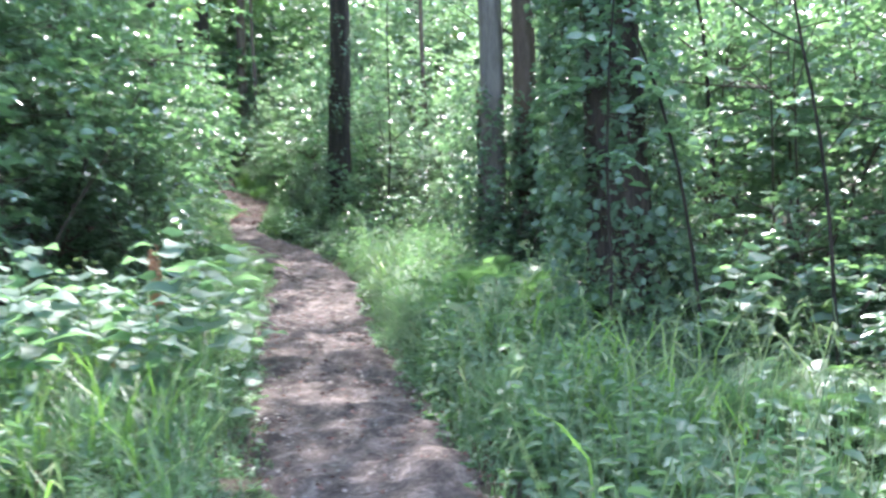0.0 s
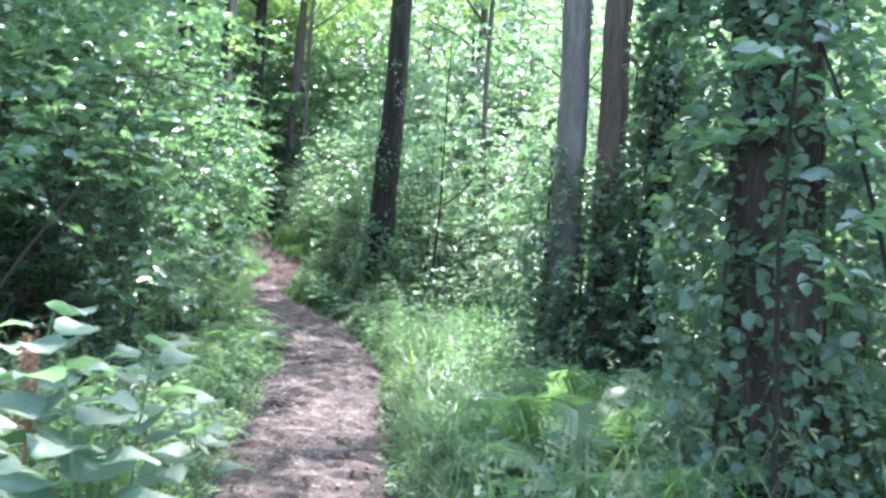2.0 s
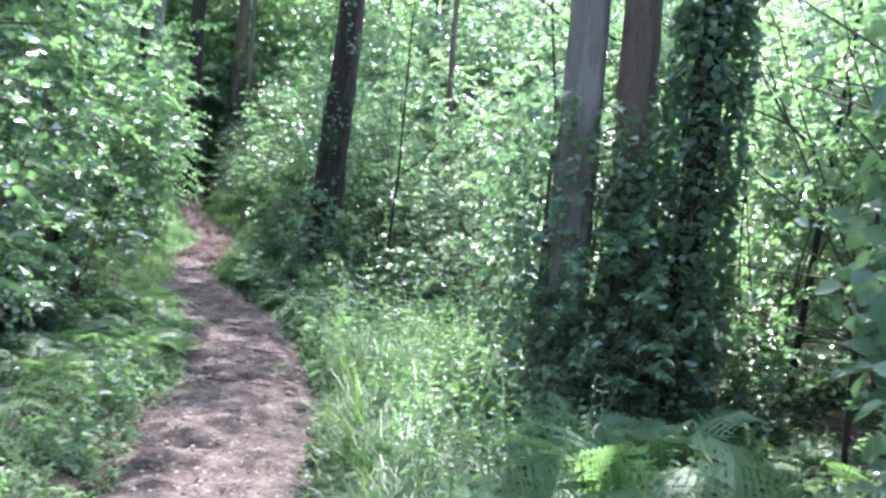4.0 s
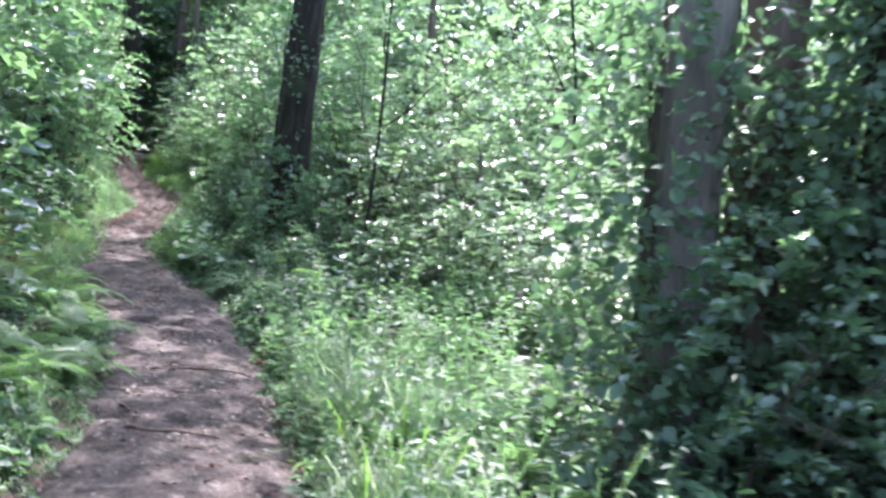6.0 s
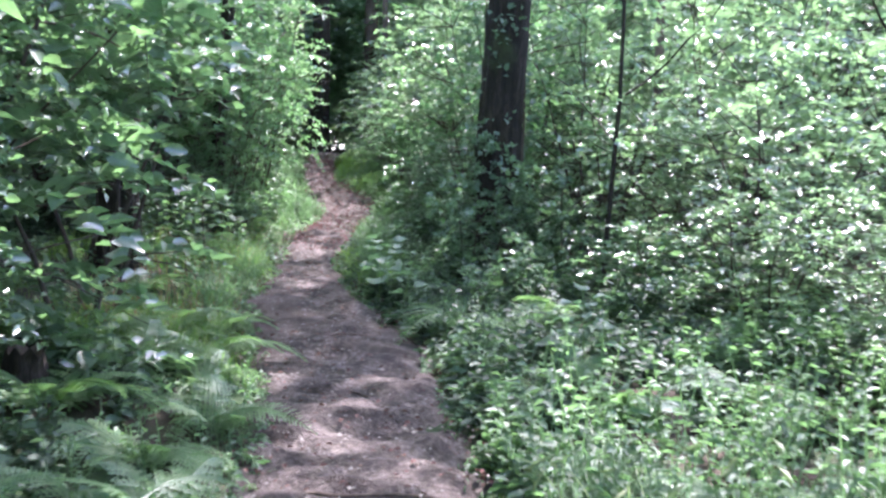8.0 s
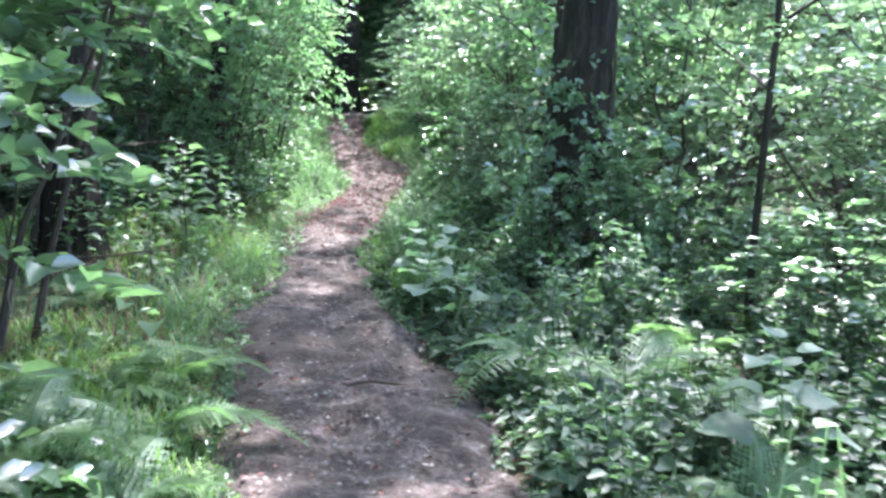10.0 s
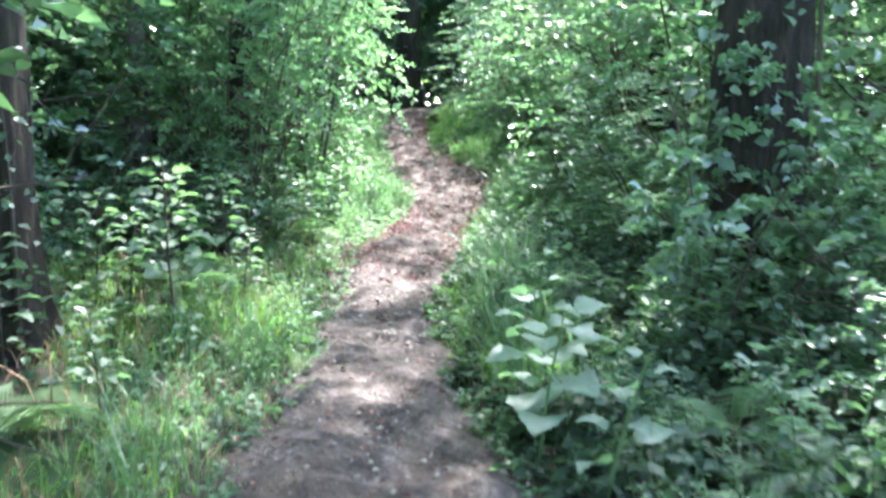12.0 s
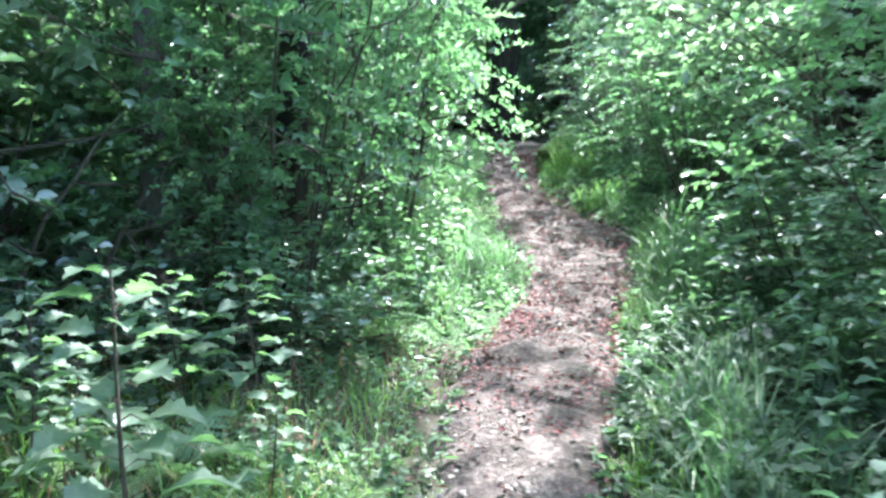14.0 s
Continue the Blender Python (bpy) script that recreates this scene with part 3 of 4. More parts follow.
def build_grass(name, seed, spots, height, mat, label, wide=0.006):
    """Blades that rise, arch over and narrow to a point; spots are rows of x, y, how tall."""
    rng = np.random.default_rng(seed)
    spots = np.asarray(spots)
    n = len(spots)
    a = rng.uniform(0, 2 * np.pi, n)
    out = np.stack([np.cos(a), np.sin(a), 0 * a], -1)
    across = np.stack([-np.sin(a), np.cos(a), 0 * a], -1)
    h = height * spots[:, 2] * rng.uniform(0.45, 1.2, n)
    reach = h * rng.uniform(0.15, 0.75, n)
    base = np.stack([spots[:, 0], spots[:, 1], ground_z(spots[:, 0], spots[:, 1]) - 0.03], -1)
    w = wide * rng.uniform(0.6, 1.5, n)
    rows = []
    for q in (0.0, 0.45, 0.8):
        p = base + out * (reach * q * q * 1.3)[:, None] + np.array([0, 0, 1.0]) * (h * (q - 0.32 * q ** 3))[:, None]
        ww = (w * (1 - 0.5 * q))[:, None]
        rows += [p - across * ww, p + across * ww]
    q = 1.0
    rows.append(base + out * (reach * 1.45)[:, None] + np.array([0, 0, 1.0]) * (h * rng.uniform(0.45, 0.8, n))[:, None])
    v = np.stack(rows, 1).reshape(-1, 3)
    k = np.arange(n)[:, None] * 7
    s = Shape()
    s.add(v, np.concatenate([k + [0, 1, 3, 2], k + [2, 3, 5, 4]]))
    s.f.extend((k + [4, 5, 6]).tolist())
    ob = new(name, s.mesh(name, mat))
    return tagged(ob, label, "grass", kind="stuff")


def build_seed_heads(seed, spots, height):
    """Flowering grass: thin stalks that nod under narrow pale ears."""
    rng = np.random.default_rng(seed)
    n = len(spots)
    a = rng.uniform(0, 2 * np.pi, n)
    out = np.stack([np.cos(a), np.sin(a), 0 * a], -1)
    across = np.stack([-np.sin(a), np.cos(a), 0 * a], -1)
    h = height * rng.uniform(0.6, 1.15, n)[:, None]
    base = np.stack([spots[:, 0], spots[:, 1], ground_z(spots[:, 0], spots[:, 1]) - 0.02], -1)
    up = np.array([0, 0, 1.0])
    rows = []
    for q in (0.0, 0.5, 1.0):
        p = base + out * h * 0.3 * q ** 3 + up * h * q
        rows += [p - across * 0.0022, p + across * 0.0022]
    s = Shape()
    k = np.arange(n)[:, None] * 6
    s.add(np.stack(rows, 1).reshape(-1, 3), np.concatenate([k + [0, 1, 3, 2], k + [2, 3, 5, 4]]))
    top = base + out * h * 0.3 + up * h
    for turn in (across, up):
        s.leaves(top, out * 0.75 - up * 0.35 + rng.normal(0, 0.15, (n, 3)), turn + 0.1 * out, rng.uniform(0.05, 0.1, n), 0.15, 0.0, 0.3)
    ob = new("flowering_grass", s.mesh("flowering_grass", SEEDHEAD))
    return tagged(ob, "nodding pale seed heads of tall grass", "grass", kind="stuff")


def scatter(rng, n, x0, x1, y0, y1, gap=0.55, taper=0.25):
    """Spots on either side of the path, none on it, measured from its middle line."""
    y = rng.uniform(y0, y1, n)
    off = rng.uniform(x0, x1, n)
    out = beyond_edge(centre(y) + off, y) - gap + 0.5
    y, off, out = y[out > 0], off[out > 0], out[out > 0]
    tall = np.clip(out / taper, 0.25, 1)
    return np.stack([centre(y) + off, y, tall], -1)


def build_herbs(name, seed, spots, size, height, mat, label, per=9, width=0.6):
    """Low leafy plants, many to a patch: short stalks with leaves in pairs."""
    rng = np.random.default_rng(seed)
    spots = np.asarray(spots)
    n = len(spots)
    h = height * spots[:, 2] * rng.uniform(0.35, 1.2, n)
    lean = rng.normal(0, 0.25, (n, 2))
    z0 = ground_z(spots[:, 0], spots[:, 1])
    t = np.broadcast_to((np.arange(per) + 1.0) / per, (n, per))
    at = np.stack([spots[:, :1] + lean[:, :1] * h[:, None] * t, spots[:, 1:2] + lean[:, 1:] * h[:, None] * t, z0[:, None] + h[:, None] * t], -1)
    a = rng.uniform(0, 6.28, (n, 1)) + 2.0 * np.arange(per)[None] + rng.normal(0, 0.3, (n, per))
    way = np.stack([np.cos(a), np.sin(a), rng.normal(0.05, 0.25, (n, per))], -1)
    up = np.array([0, 0, 1.0]) + rng.normal(0, 0.35, (n, per, 3))
    s = Shape()
    s.leaves(at.reshape(-1, 3), way.reshape(-1, 3), up.reshape(-1, 3), (size * (1.2 - 0.6 * t) * rng.uniform(0.6, 1.3, (n, per))).ravel(), width)
    base = np.stack([spots[:, 0], spots[:, 1], z0 - 0.02], -1)
    top = at[:, -1]
    side = np.array([0.004, 0, 0])
    v = np.stack([base - side, base + side, top + side * 0.5, top - side * 0.5], 1).reshape(-1, 3)
    s.add(v, np.arange(n)[:, None] * 4 + [0, 1, 2, 3])
    ob = new(name, s.mesh(name, mat, True))
    return tagged(ob, label, "undergrowth", kind="stuff")


def build_understorey(seed, radius, height, low, count, size, leaf, label):
    """A small tree clothed in leaves nearly to the ground."""
    rng = np.random.default_rng(seed)
    ob = thing("understorey_tree", pose(0, 0, -50), label, "tree", "small trees of the wood")
    line = bend((0, 0, -0.2), (0.05, 0.05, 1), height * 0.9, 12, rng, 0.15)
    s = Shape()
    s.tube(line, np.linspace(0.07, 0.015, 12), 8)
    part("trunk", s, TWIG, ob)
    for k in range(6):
        s = Shape()
        s.tube(bend(line[3 + k], (np.cos(2.4 * k), np.sin(2.4 * k), 0.5), radius * 0.9, 6, rng, 0.35), np.linspace(0.025, 0.005, 6), 5)
        part("limb", s, TWIG, ob)
    s = Shape()
    build_crown(s, None, rng, np.array([0, 0, (height + low) / 2]), radius, (height - low) / 2, count, size, 10, 0.9)
    tagged(part("crown", s, leaf, ob, smooth=True), kind="stuff")
    return ob


def build_dry_spike(x, y):
    """A withered dock: a brown stalk with a dense spike of seeds."""
    rng = np.random.default_rng(140)
    ob = thing("withered_dock", pose(x, y, float(ground_z(x, y))), "withered red-brown seed spike among pale-leaved plants", "plant")
    line = bend((0, 0, -0.05), (0.04, 0.0, 1), 0.9, 8, rng, 0.06)
    s = Shape()
    s.tube(line, np.linspace(0.008, 0.004, 8), 6)
    part("stalk", s, DRYSTALK, ob)
    h = rng.uniform(4.0, 7.0, 420)
    at = np.stack([np.interp(h, np.arange(8), line[:, k]) for k in range(3)], -1)
    out = rng.standard_normal((420, 3)) * (1, 1, 0.6)
    out /= np.linalg.norm(out, axis=1)[:, None]
    s = Shape()
    s.leaves(at + out * rng.uniform(0.004, 0.035, (420, 1)), out, rng.standard_normal((420, 3)), rng.uniform(0.015, 0.03, 420), 0.8, simple=True)
    tagged(part("seed_spike", s, DRYSTALK, ob, "dense spike of red-brown seeds"), kind="stuff")


def build_stump(x, y):
    """A broken stub of a trunk with a splintered top."""
    rng = np.random.default_rng(141)
    ob = thing("broken_stump", pose(x, y, float(ground_z(x, y))), "short broken stump of reddish-brown rotten wood among ferns", "stump")
    sides, z = 16, np.array([-0.15, 0.0, 0.06, 0.13, 0.2, 0.25])
    a = np.arange(sides) * 2 * np.pi / sides
    r = np.array([0.16, 0.15, 0.125, 0.11, 0.105, 0.1])[:, None] * (1 + 0.07 * rng.standard_normal((6, sides)))
    v = np.stack([r * np.cos(a), r * np.sin(a), np.broadcast_to(z[:, None], r.shape)], -1)
    v[-1, :, 2] += rng.uniform(-0.05, 0.06, sides)
    i, j = np.meshgrid(np.arange(5), np.arange(sides), indexing="ij")
    f = np.stack([i * sides + j, i * sides + (j + 1) % sides, (i + 1) * sides + (j + 1) % sides, (i + 1) * sides + j], -1).reshape(-1, 4)
    s = Shape()
    s.add(v, f)
    part("bark", s, BARK_DARK, ob)
    s = Shape()
    ring = v[-1] * (0.97, 0.97, 1) - (0, 0, 0.015)
    s.add(np.concatenate([ring, [[0, 0, 0.17]]]), [(k, (k + 1) % sides, sides) for k in range(sides)])
    part("broken_wood", s, BARK_BROWN, ob, "splintered red-brown wood")


def build_log(start, end, r0):
    rng = np.random.default_rng(142)
    p, q = np.array(start, float), np.array(end, float)
    t = np.linspace(0, 1, 14)[:, None]
    line = p + (q - p) * t
    line[:, 2] = ground_z(line[:, 0], line[:, 1]) + r0 * 0.75 + 0.1 * t[:, 0]
    ob = thing("mossy_log", Matrix(), "fallen log covered in bright green moss", "log")
    s = Shape()
    s.tube(line, np.linspace(r0, r0 * 0.7, 14), 14, 0.06, rng)
    part("log", s, MOSS, ob, smooth=True)
    n = 900
    k = rng.uniform(0, 13, n)
    at = np.stack([np.interp(k, np.arange(14), line[:, c]) for c in range(3)], -1)
    out = rng.standard_normal((n, 3))
    out[:, 2] = np.abs(out[:, 2])
    out /= np.linalg.norm(out, axis=1)[:, None]
    s = Shape()
    s.leaves(at + out * r0 * 0.85, out + rng.normal(0, 0.5, (n, 3)), rng.standard_normal((n, 3)), rng.uniform(0.03, 0.08, n), 0.4, simple=True)
    tagged(part("moss", s, SUNTINTLEAF, ob), kind="stuff")

# ---------------------------------------------------------------- trees that stand by the path
TREES = [
    # name, x, y, radius, height, lean, bark, label, ivy (low, high, leaves, spread)
    ("dark_trunk_tree", -2.18, 20.8, 0.25, 13, (0.02, 0.0), BARK_DARK, "tall tree with dark furrowed bark, foot hidden by shrubs", (0.0, 4.6, 1500, 0.22)),
    ("grey_trunk_tree", 0.68, 12.4, 0.17, 14, (-0.05, 0.0), BARK_GREY, "tall tree with pale grey bark and ivy round its foot", (0.0, 2.4, 3400, 0.42)),
    ("brown_trunk_tree", 1.07, 12.6, 0.17, 13, (0.05, 0.0), BARK_BROWN, "tall tree with brownish bark beside a grey twin trunk", (0.0, 2.1, 2000, 0.36)),
    ("ivy_tree", 1.45, 12.25, 0.12, 12, (0.22, 0.0), BARK_DARK, "leaning tree wholly clad in dark ivy", (0.0, 7.0, 13000, 0.25)),
    ("ivy_oak", 1.42, 7.5, 0.24, 14, (-0.06, 0.02), BARK_OAK, "broad brown trunk overgrown with dark ivy", (0.0, 6.0, 15000, 0.36)),
    ("dark_trunk_tree", -5.9, 19.5, 0.2, 12, (0.0, 0.0), BARK_DARK, "dark trunk half hidden behind hanging branches", (0.0, 1.5, 350, 0.12)),
    ("pale_thin_tree", -6.75, 22.3, 0.075, 9, (-0.1, 0.0), BARK_GREY, "thin pale trunk standing in dense shrubs", None),
    ("brown_trunk_tree", -6.3, 23.0, 0.1, 11, (0.05, 0.0), BARK_DARK, "dark trunk standing in dense shrubs", None),
    ("brown_trunk_tree", -6.65, 34.3, 0.085, 12, (0.03, 0.0), BARK_BROWN, "slim brown trunk rising beside the path's far bend", None),
    # added tree, hidden by shrubs; its crown shades the undergrowth
    ("brown_trunk_tree", -0.4, 24.2, 0.07, 12, (0.03, 0.0), BARK_BROWN, "slim brown tree added among tall shrubs for its crown's shade", None),
]
# leaf counts of the overhead crowns, chosen for the shade they cast
CROWNS = [430, 700, 150, 150, 400, 200, 220, 220, 240, 370]
for seed, (name, x, y, r0, height, lean, bark, label, ivy) in enumerate(TREES, 11):
    # the first tree's crown is pushed off its trunk to shade the path
    ob = build_tree(name, seed, r0, height, lean, bark, label, (4.0, 2.4, CROWNS[seed - 11]), shade_shift=(0.3, -2.6) if seed == 11 else (0.0, 0.0))
    ob.matrix_world = pose(x, y, float(ground_z(x, y)))
    if ivy:
        add_ivy(ob, seed + 50, r0, lean, *ivy[:3], size=0.085 if ivy[2] > 1200 else 0.06, spread=ivy[3], bare=0.15 if name == "ivy_tree" else 0.36)

# ---------------------------------------------------------------- trees of the wood around
wood = [build_tree("woodland_tree", 31 + k, r, h, (0.1 * (k - 1), 0.05), bark, label, (3.6, 2.6, 480), group="trees of the wood")
        for k, (r, h, bark, label) in enumerate([
            (0.2, 12, BARK_BROWN, "tree with brown bark among shrubs, set to fill and shade the wood"),
            (0.16, 13, BARK_GREY, "tree with grey bark among shrubs, set to fill and shade the wood"),
            (0.26, 14, BARK_DARK, "tree with dark bark among shrubs, set to fill and shade the wood")])]
for ob in wood:
    ob.matrix_world = pose(0, 0, -60)
# several are added behind shrubs, only so their crowns block the sun
WOOD = [(-5.5, 14.4), (-6.0, 10.4), (-7.5, 13.5), (-5.0, 6.0), (-10.5, 33), (4.6, 3.4), (-4.2, -1.5), (3.6, -3.5), (-2.0, -9), (5.0, -9), (-7, 2), (-14.5, 40), (-9.5, 44), (-15, 28), (-15, 17), (-12, 8), (12.5, 36), (-21, 36), (-7.5, 37.0), (-8.2, 41.5), (-2.83, 26.8), (-0.8, 33.5), (-7.9, 29.0), (-8.6, 35.4), (-9.8, 39.5), (-5.7, 16.5), (-12.0, 42.5), (-6.0, 47.0), (-11.0, 35.5), (-13.0, 47.0)]
rng = np.random.default_rng(5)
for k, (x, y) in enumerate(WOOD):
    copy_thing(wood[k % 3], Matrix()).matrix_basis = turned(x, y, None, rng.uniform(0.85, 1.15), rng.uniform(0, 360), 1.0, 0.0)
# one more hidden tree, added to shade the left bank
copy_thing(wood[0], Matrix()).matrix_basis = turned(-6.2, 15.8, None, 1.0, 40, 1.0, 0.0)
for ob in wood:
    for o in (*ob.children_recursive, ob):
        bpy.data.objects.remove(o)

# ---------------------------------------------------------------- shrubs
hazel = build_shrub("hazel_shrub", 2, 1.9, 4.3, 540, 0.135, HAZEL, "tall hazel-like shrub with flat green leaves beside the path")
hazel_b = build_shrub("hazel_shrub", 3, 1.6, 3.6, 500, 0.13, HAZEL, "tall leafy shrub with layered green leaves", simple=True)
dense = build_shrub("dense_shrub", 4, 1.7, 3.8, 650, 0.11, DARKLEAF, "dense dark green shrub with small glossy leaves", per=16, simple=True)
fresh = build_shrub("fresh_shrub", 5, 1.7, 3.2, 480, 0.125, SUNTINTLEAF, "light green shrub with sunlight put into its leaf colour", simple=True)
airy = build_shrub("airy_shrub", 25, 1.75, 3.0, 330, 0.115, SUNTINTLEAF, "airy shrub on thin twigs, leaf colour lightened as if sunlit", per=11, hollow=0.05, stems=8, length=0.55, base=0.05)
airy_b = build_shrub("airy_shrub", 26, 1.8, 3.6, 400, 0.12, HAZEL, "airy shrub of grey-green leaves on thin dark twigs", per=11, hollow=0.05, stems=9, length=0.55, base=0.05)
fine = build_shrub("leafy_shrub", 28, 1.7, 3.3, 620, 0.078, FINELEAF, "dense leafy shrub of small mid-green leaves on upright stems", per=15, hollow=0.2, stems=9, length=0.5, base=0.1)
hanging = build_shrub("hazel_shrub", 23, 1.15, 3.1, 260, 0.13, HAZEL, "leafy shrub with branches hanging over a clearing", base=1.15, stems=4)
small = build_shrub("small_shrub", 6, 0.9, 1.7, 215, 0.1, HAZEL, "low leafy shrub in the undergrowth", base=0.1, stems=5, length=0.3)
SHRUBS = [
    # fresh and airy carry painted sunlight, set where shrubs came out too dark
    # kind, x, y, scale, turn, tall
    # tall bank of leaves on the way's left
    (hazel, -4.6, 9.6, 1.0, 10, 1.05), (dense, -5.0, 11.6, 1.05, 80, 1.1), (hazel_b, -4.5, 12.6, 0.95, 200, 1.1), (hazel, -5.0, 15.0, 1.0, 120, 1.05),
    (hazel_b, -6.7, 10.2, 1.2, 300, 1.2), (hazel, -7.0, 13.0, 1.2, 250, 1.2), (dense, -6.6, 16.9, 1.1, 30, 1.2), (hazel, -8.2, 16.0, 1.2, 50, 1.2),
    (hazel_b, -6.2, 7.4, 1.0, 140, 1.1), (dense, -8.2, 9.0, 1.3, 10, 1.2),
    # beyond the small clearing
    (fine, -7.0, 23.2, 1.0, 70, 1.5), (airy, -6.9, 25.3, 0.85, 20, 1.5), (fresh, -8.6, 21.4, 1.1, 170, 1.5), (fresh, -8.9, 24.6, 1.1, 130, 1.6), (dense, -8.6, 27.6, 1.0, 230, 1.2),
    (hazel_b, -9.2, 30.5, 1.0, 0, 1.2), (dense, -10.4, 34.5, 1.0, 99, 1.2),
    # right of the way, round the dark trunk
    (small, -2.3, 20.2, 0.6, 40, 1.5), (small, -1.5, 19.9, 0.6, 140, 1.2), (airy, -0.1, 20.4, 0.75, 150, 1.0), (fine, -2.2, 22.9, 0.9, 200, 1.2), (fresh, -2.9, 25.2, 0.9, 100, 1.1), (fresh, -3.6, 28.4, 0.95, 220, 1.1),
    (airy, 0.7, 19.4, 0.85, 20, 1.0), (airy, 0.6, 22.4, 1.05, 330, 1.3), (airy, 2.4, 21.0, 0.9, 60, 1.0), (fresh, -0.9, 26.5, 1.1, 140, 1.2), (fresh, 1.8, 25.2, 1.1, 240, 1.2),
    (fresh, -5.2, 33.4, 1.0, 50, 1.1), (fresh, -1.6, 31.0, 1.2, 10, 1.3), (fresh, -6.2, 36.8, 1.1, 300, 1.2), (fresh, 2.6, 31.0, 1.3, 90, 1.3),
    # right of the way, behind the ivy trees
    (airy_b, 3.3, 8.9, 0.95, 10, 1.1), (airy_b, 4.5, 6.8, 0.95, 110, 1.05), (hazel, 4.9, 10.6, 1.05, 200, 1.1), (airy_b, 3.4, 12.0, 0.95, 280, 1.5), (hazel_b, 4.2, 14.4, 1.0, 60, 1.4),
    (airy, 3.0, 17.6, 0.85, 40, 0.9), (fresh, 5.4, 17.2, 1.1, 160, 1.1), (hazel, 7.0, 9.0, 1.2, 220, 1.2), (hazel, 7.2, 13.6, 1.2, 20, 1.2), (hazel_b, 5.6, 4.4, 1.0, 340, 1.1), (fresh, 5.2, 21.4, 1.1, 80, 1.2), (fresh, 7.6, 18.0, 1.2, 190, 1.2),
    (hanging, -5.1, 17.5, 1.0, 300, 1.0), (fresh, -7.6, 19.3, 1.0, 10, 1.5), (fresh, -9.8, 20.0, 1.1, 0, 1.2), (fine, -6.3, 24.3, 0.65, 0, 1.8), (fine, -6.1, 22.5, 0.6, 110, 1.5),
    (dense, -3.6, 11.3, 0.45, 10, 1.4), (hazel, -4.35, 13.9, 0.5, 60, 1.2), (airy, -1.1, 22.2, 0.9, 60, 1.3), (dense, -2.7, 22.1, 0.42, 220, 0.85),
    (airy, 2.7, 13.6, 0.65, 10, 1.8), (small, 0.95, 12.05, 0.7, 240, 1.3), (small, 1.95, 7.7, 0.7, 90, 1.2), (small, 1.8, 12.1, 0.6, 10, 1.2), (small, -6.9, 20.9, 0.5, 10, 1.0), (small, -7.3, 21.7, 1.0, 100, 1.2), (small, -6.2, 21.8, 0.6, 60, 0.9), (small, -8.3, 22.4, 1.2, 60, 1.2),
    (airy, -5.0, 27.7, 0.42, 20, 1.2), (airy, -5.35, 29.2, 0.5, 130, 1.2), (airy, -5.7, 31.2, 0.55, 250, 1.3), (fine, -4.2, 26.2, 0.5, 300, 1.1), (dense, -8.6, 36.2, 0.55, 0, 0.9), (dense, -9.9, 37.6, 0.6, 70, 0.9),
    # lower growth
    (small, 2.6, 9.9, 0.8, 40, 0.8), (airy, 2.0, 15.0, 0.55, 130, 0.9), (airy, 0.95, 16.5, 0.5, 220, 0.85), (airy, 2.7, 16.2, 0.6, 310, 0.9), (airy, 0.15, 17.9, 0.5, 0, 0.95), (airy, 1.5, 18.0, 0.6, 70, 0.8), (small, 2.9, 7.1, 0.8, 75, 0.9),
    (small, -0.6, 18.3, 0.7, 100, 0.7), (small, -1.95, 19.2, 0.42, 10, 0.9), (small, -3.3, 23.4, 0.7, 190, 0.9), (small, -4.3, 13.7, 0.7, 33, 0.7), (dense, -10.6, 23.0, 1.1, 0, 1.1),
    (small, -5.8, 22.2, 0.6, 140, 0.8), (small, -3.9, 27.3, 0.7, 280, 0.8), (small, -3.6, 8.5, 0.6, 20, 0.6), (small, 3.1, 5.0, 0.8, 222, 0.8), (small, -1.6, 24.2, 1.2, 12, 1.0),
]
for kind, x, y, scale, turn, tall in SHRUBS:
    place(kind, x, y, scale, turn, tall)
far_a = build_shrub("far_shrub", 7, 2.2, 4.4, 360, 0.19, HAZEL, "leafy shrub deeper in the wood", per=10, length=0.7, stems=4, simple=True)
far_b = build_shrub("far_shrub", 8, 2.2, 4.4, 360, 0.19, SUNTINTLEAF, "leafy shrub deeper in the wood, sunlight in its leaf colour", per=10, length=0.7, stems=4, simple=True)
under_a = build_understorey(9, 2.8, 8.5, 0.6, 520, 0.2, SUNTINTLEAF, "small tree leafy down to the ground, sunlight in its leaf colour")
under_b = build_understorey(10, 2.6, 7.5, 0.4, 520, 0.2, HAZEL, "small shaded tree leafy down to the ground")
for k in range(74):                                   # the wood's depth, all round
    a = rng.uniform(-math.pi, math.pi) if k > 70 else rng.uniform(-0.75, 0.75)
    d = rng.uniform(10, 30)
    x, y = -2 + d * math.sin(a), 16 + 1.1 * d * math.cos(a)
    if abs(x - centre(y)) < 3.2 or (-9 < x < 7 and 2 < y < 30):
        continue
    place([far_a, far_b, far_b][k % 3], x, y, rng.uniform(0.9, 1.3), rng.uniform(0, 360), rng.uniform(0.9, 1.3))
under_c = build_understorey(19, 2.4, 7.0, 0.2, 760, 0.2, HAZEL, "dark leafy small tree at the path's far end")
for x, y, size in [(-7.4, 38.4, 1.0), (-11.8, 38.2, 1.0), (-9.8, 44.0, 1.0), (-13.5, 41.5, 1.0), (-6.0, 40.5, 1.0), (-11.0, 42.0, 1.5), (-7.6, 45.5, 1.6), (-15.5, 37.5, 1.4), (-2.6, 45.0, 1.5), (-13.0, 48.0, 1.7), (-17.0, 45.0, 1.6)]:
    place(under_c, x, y, size, 30 * x)
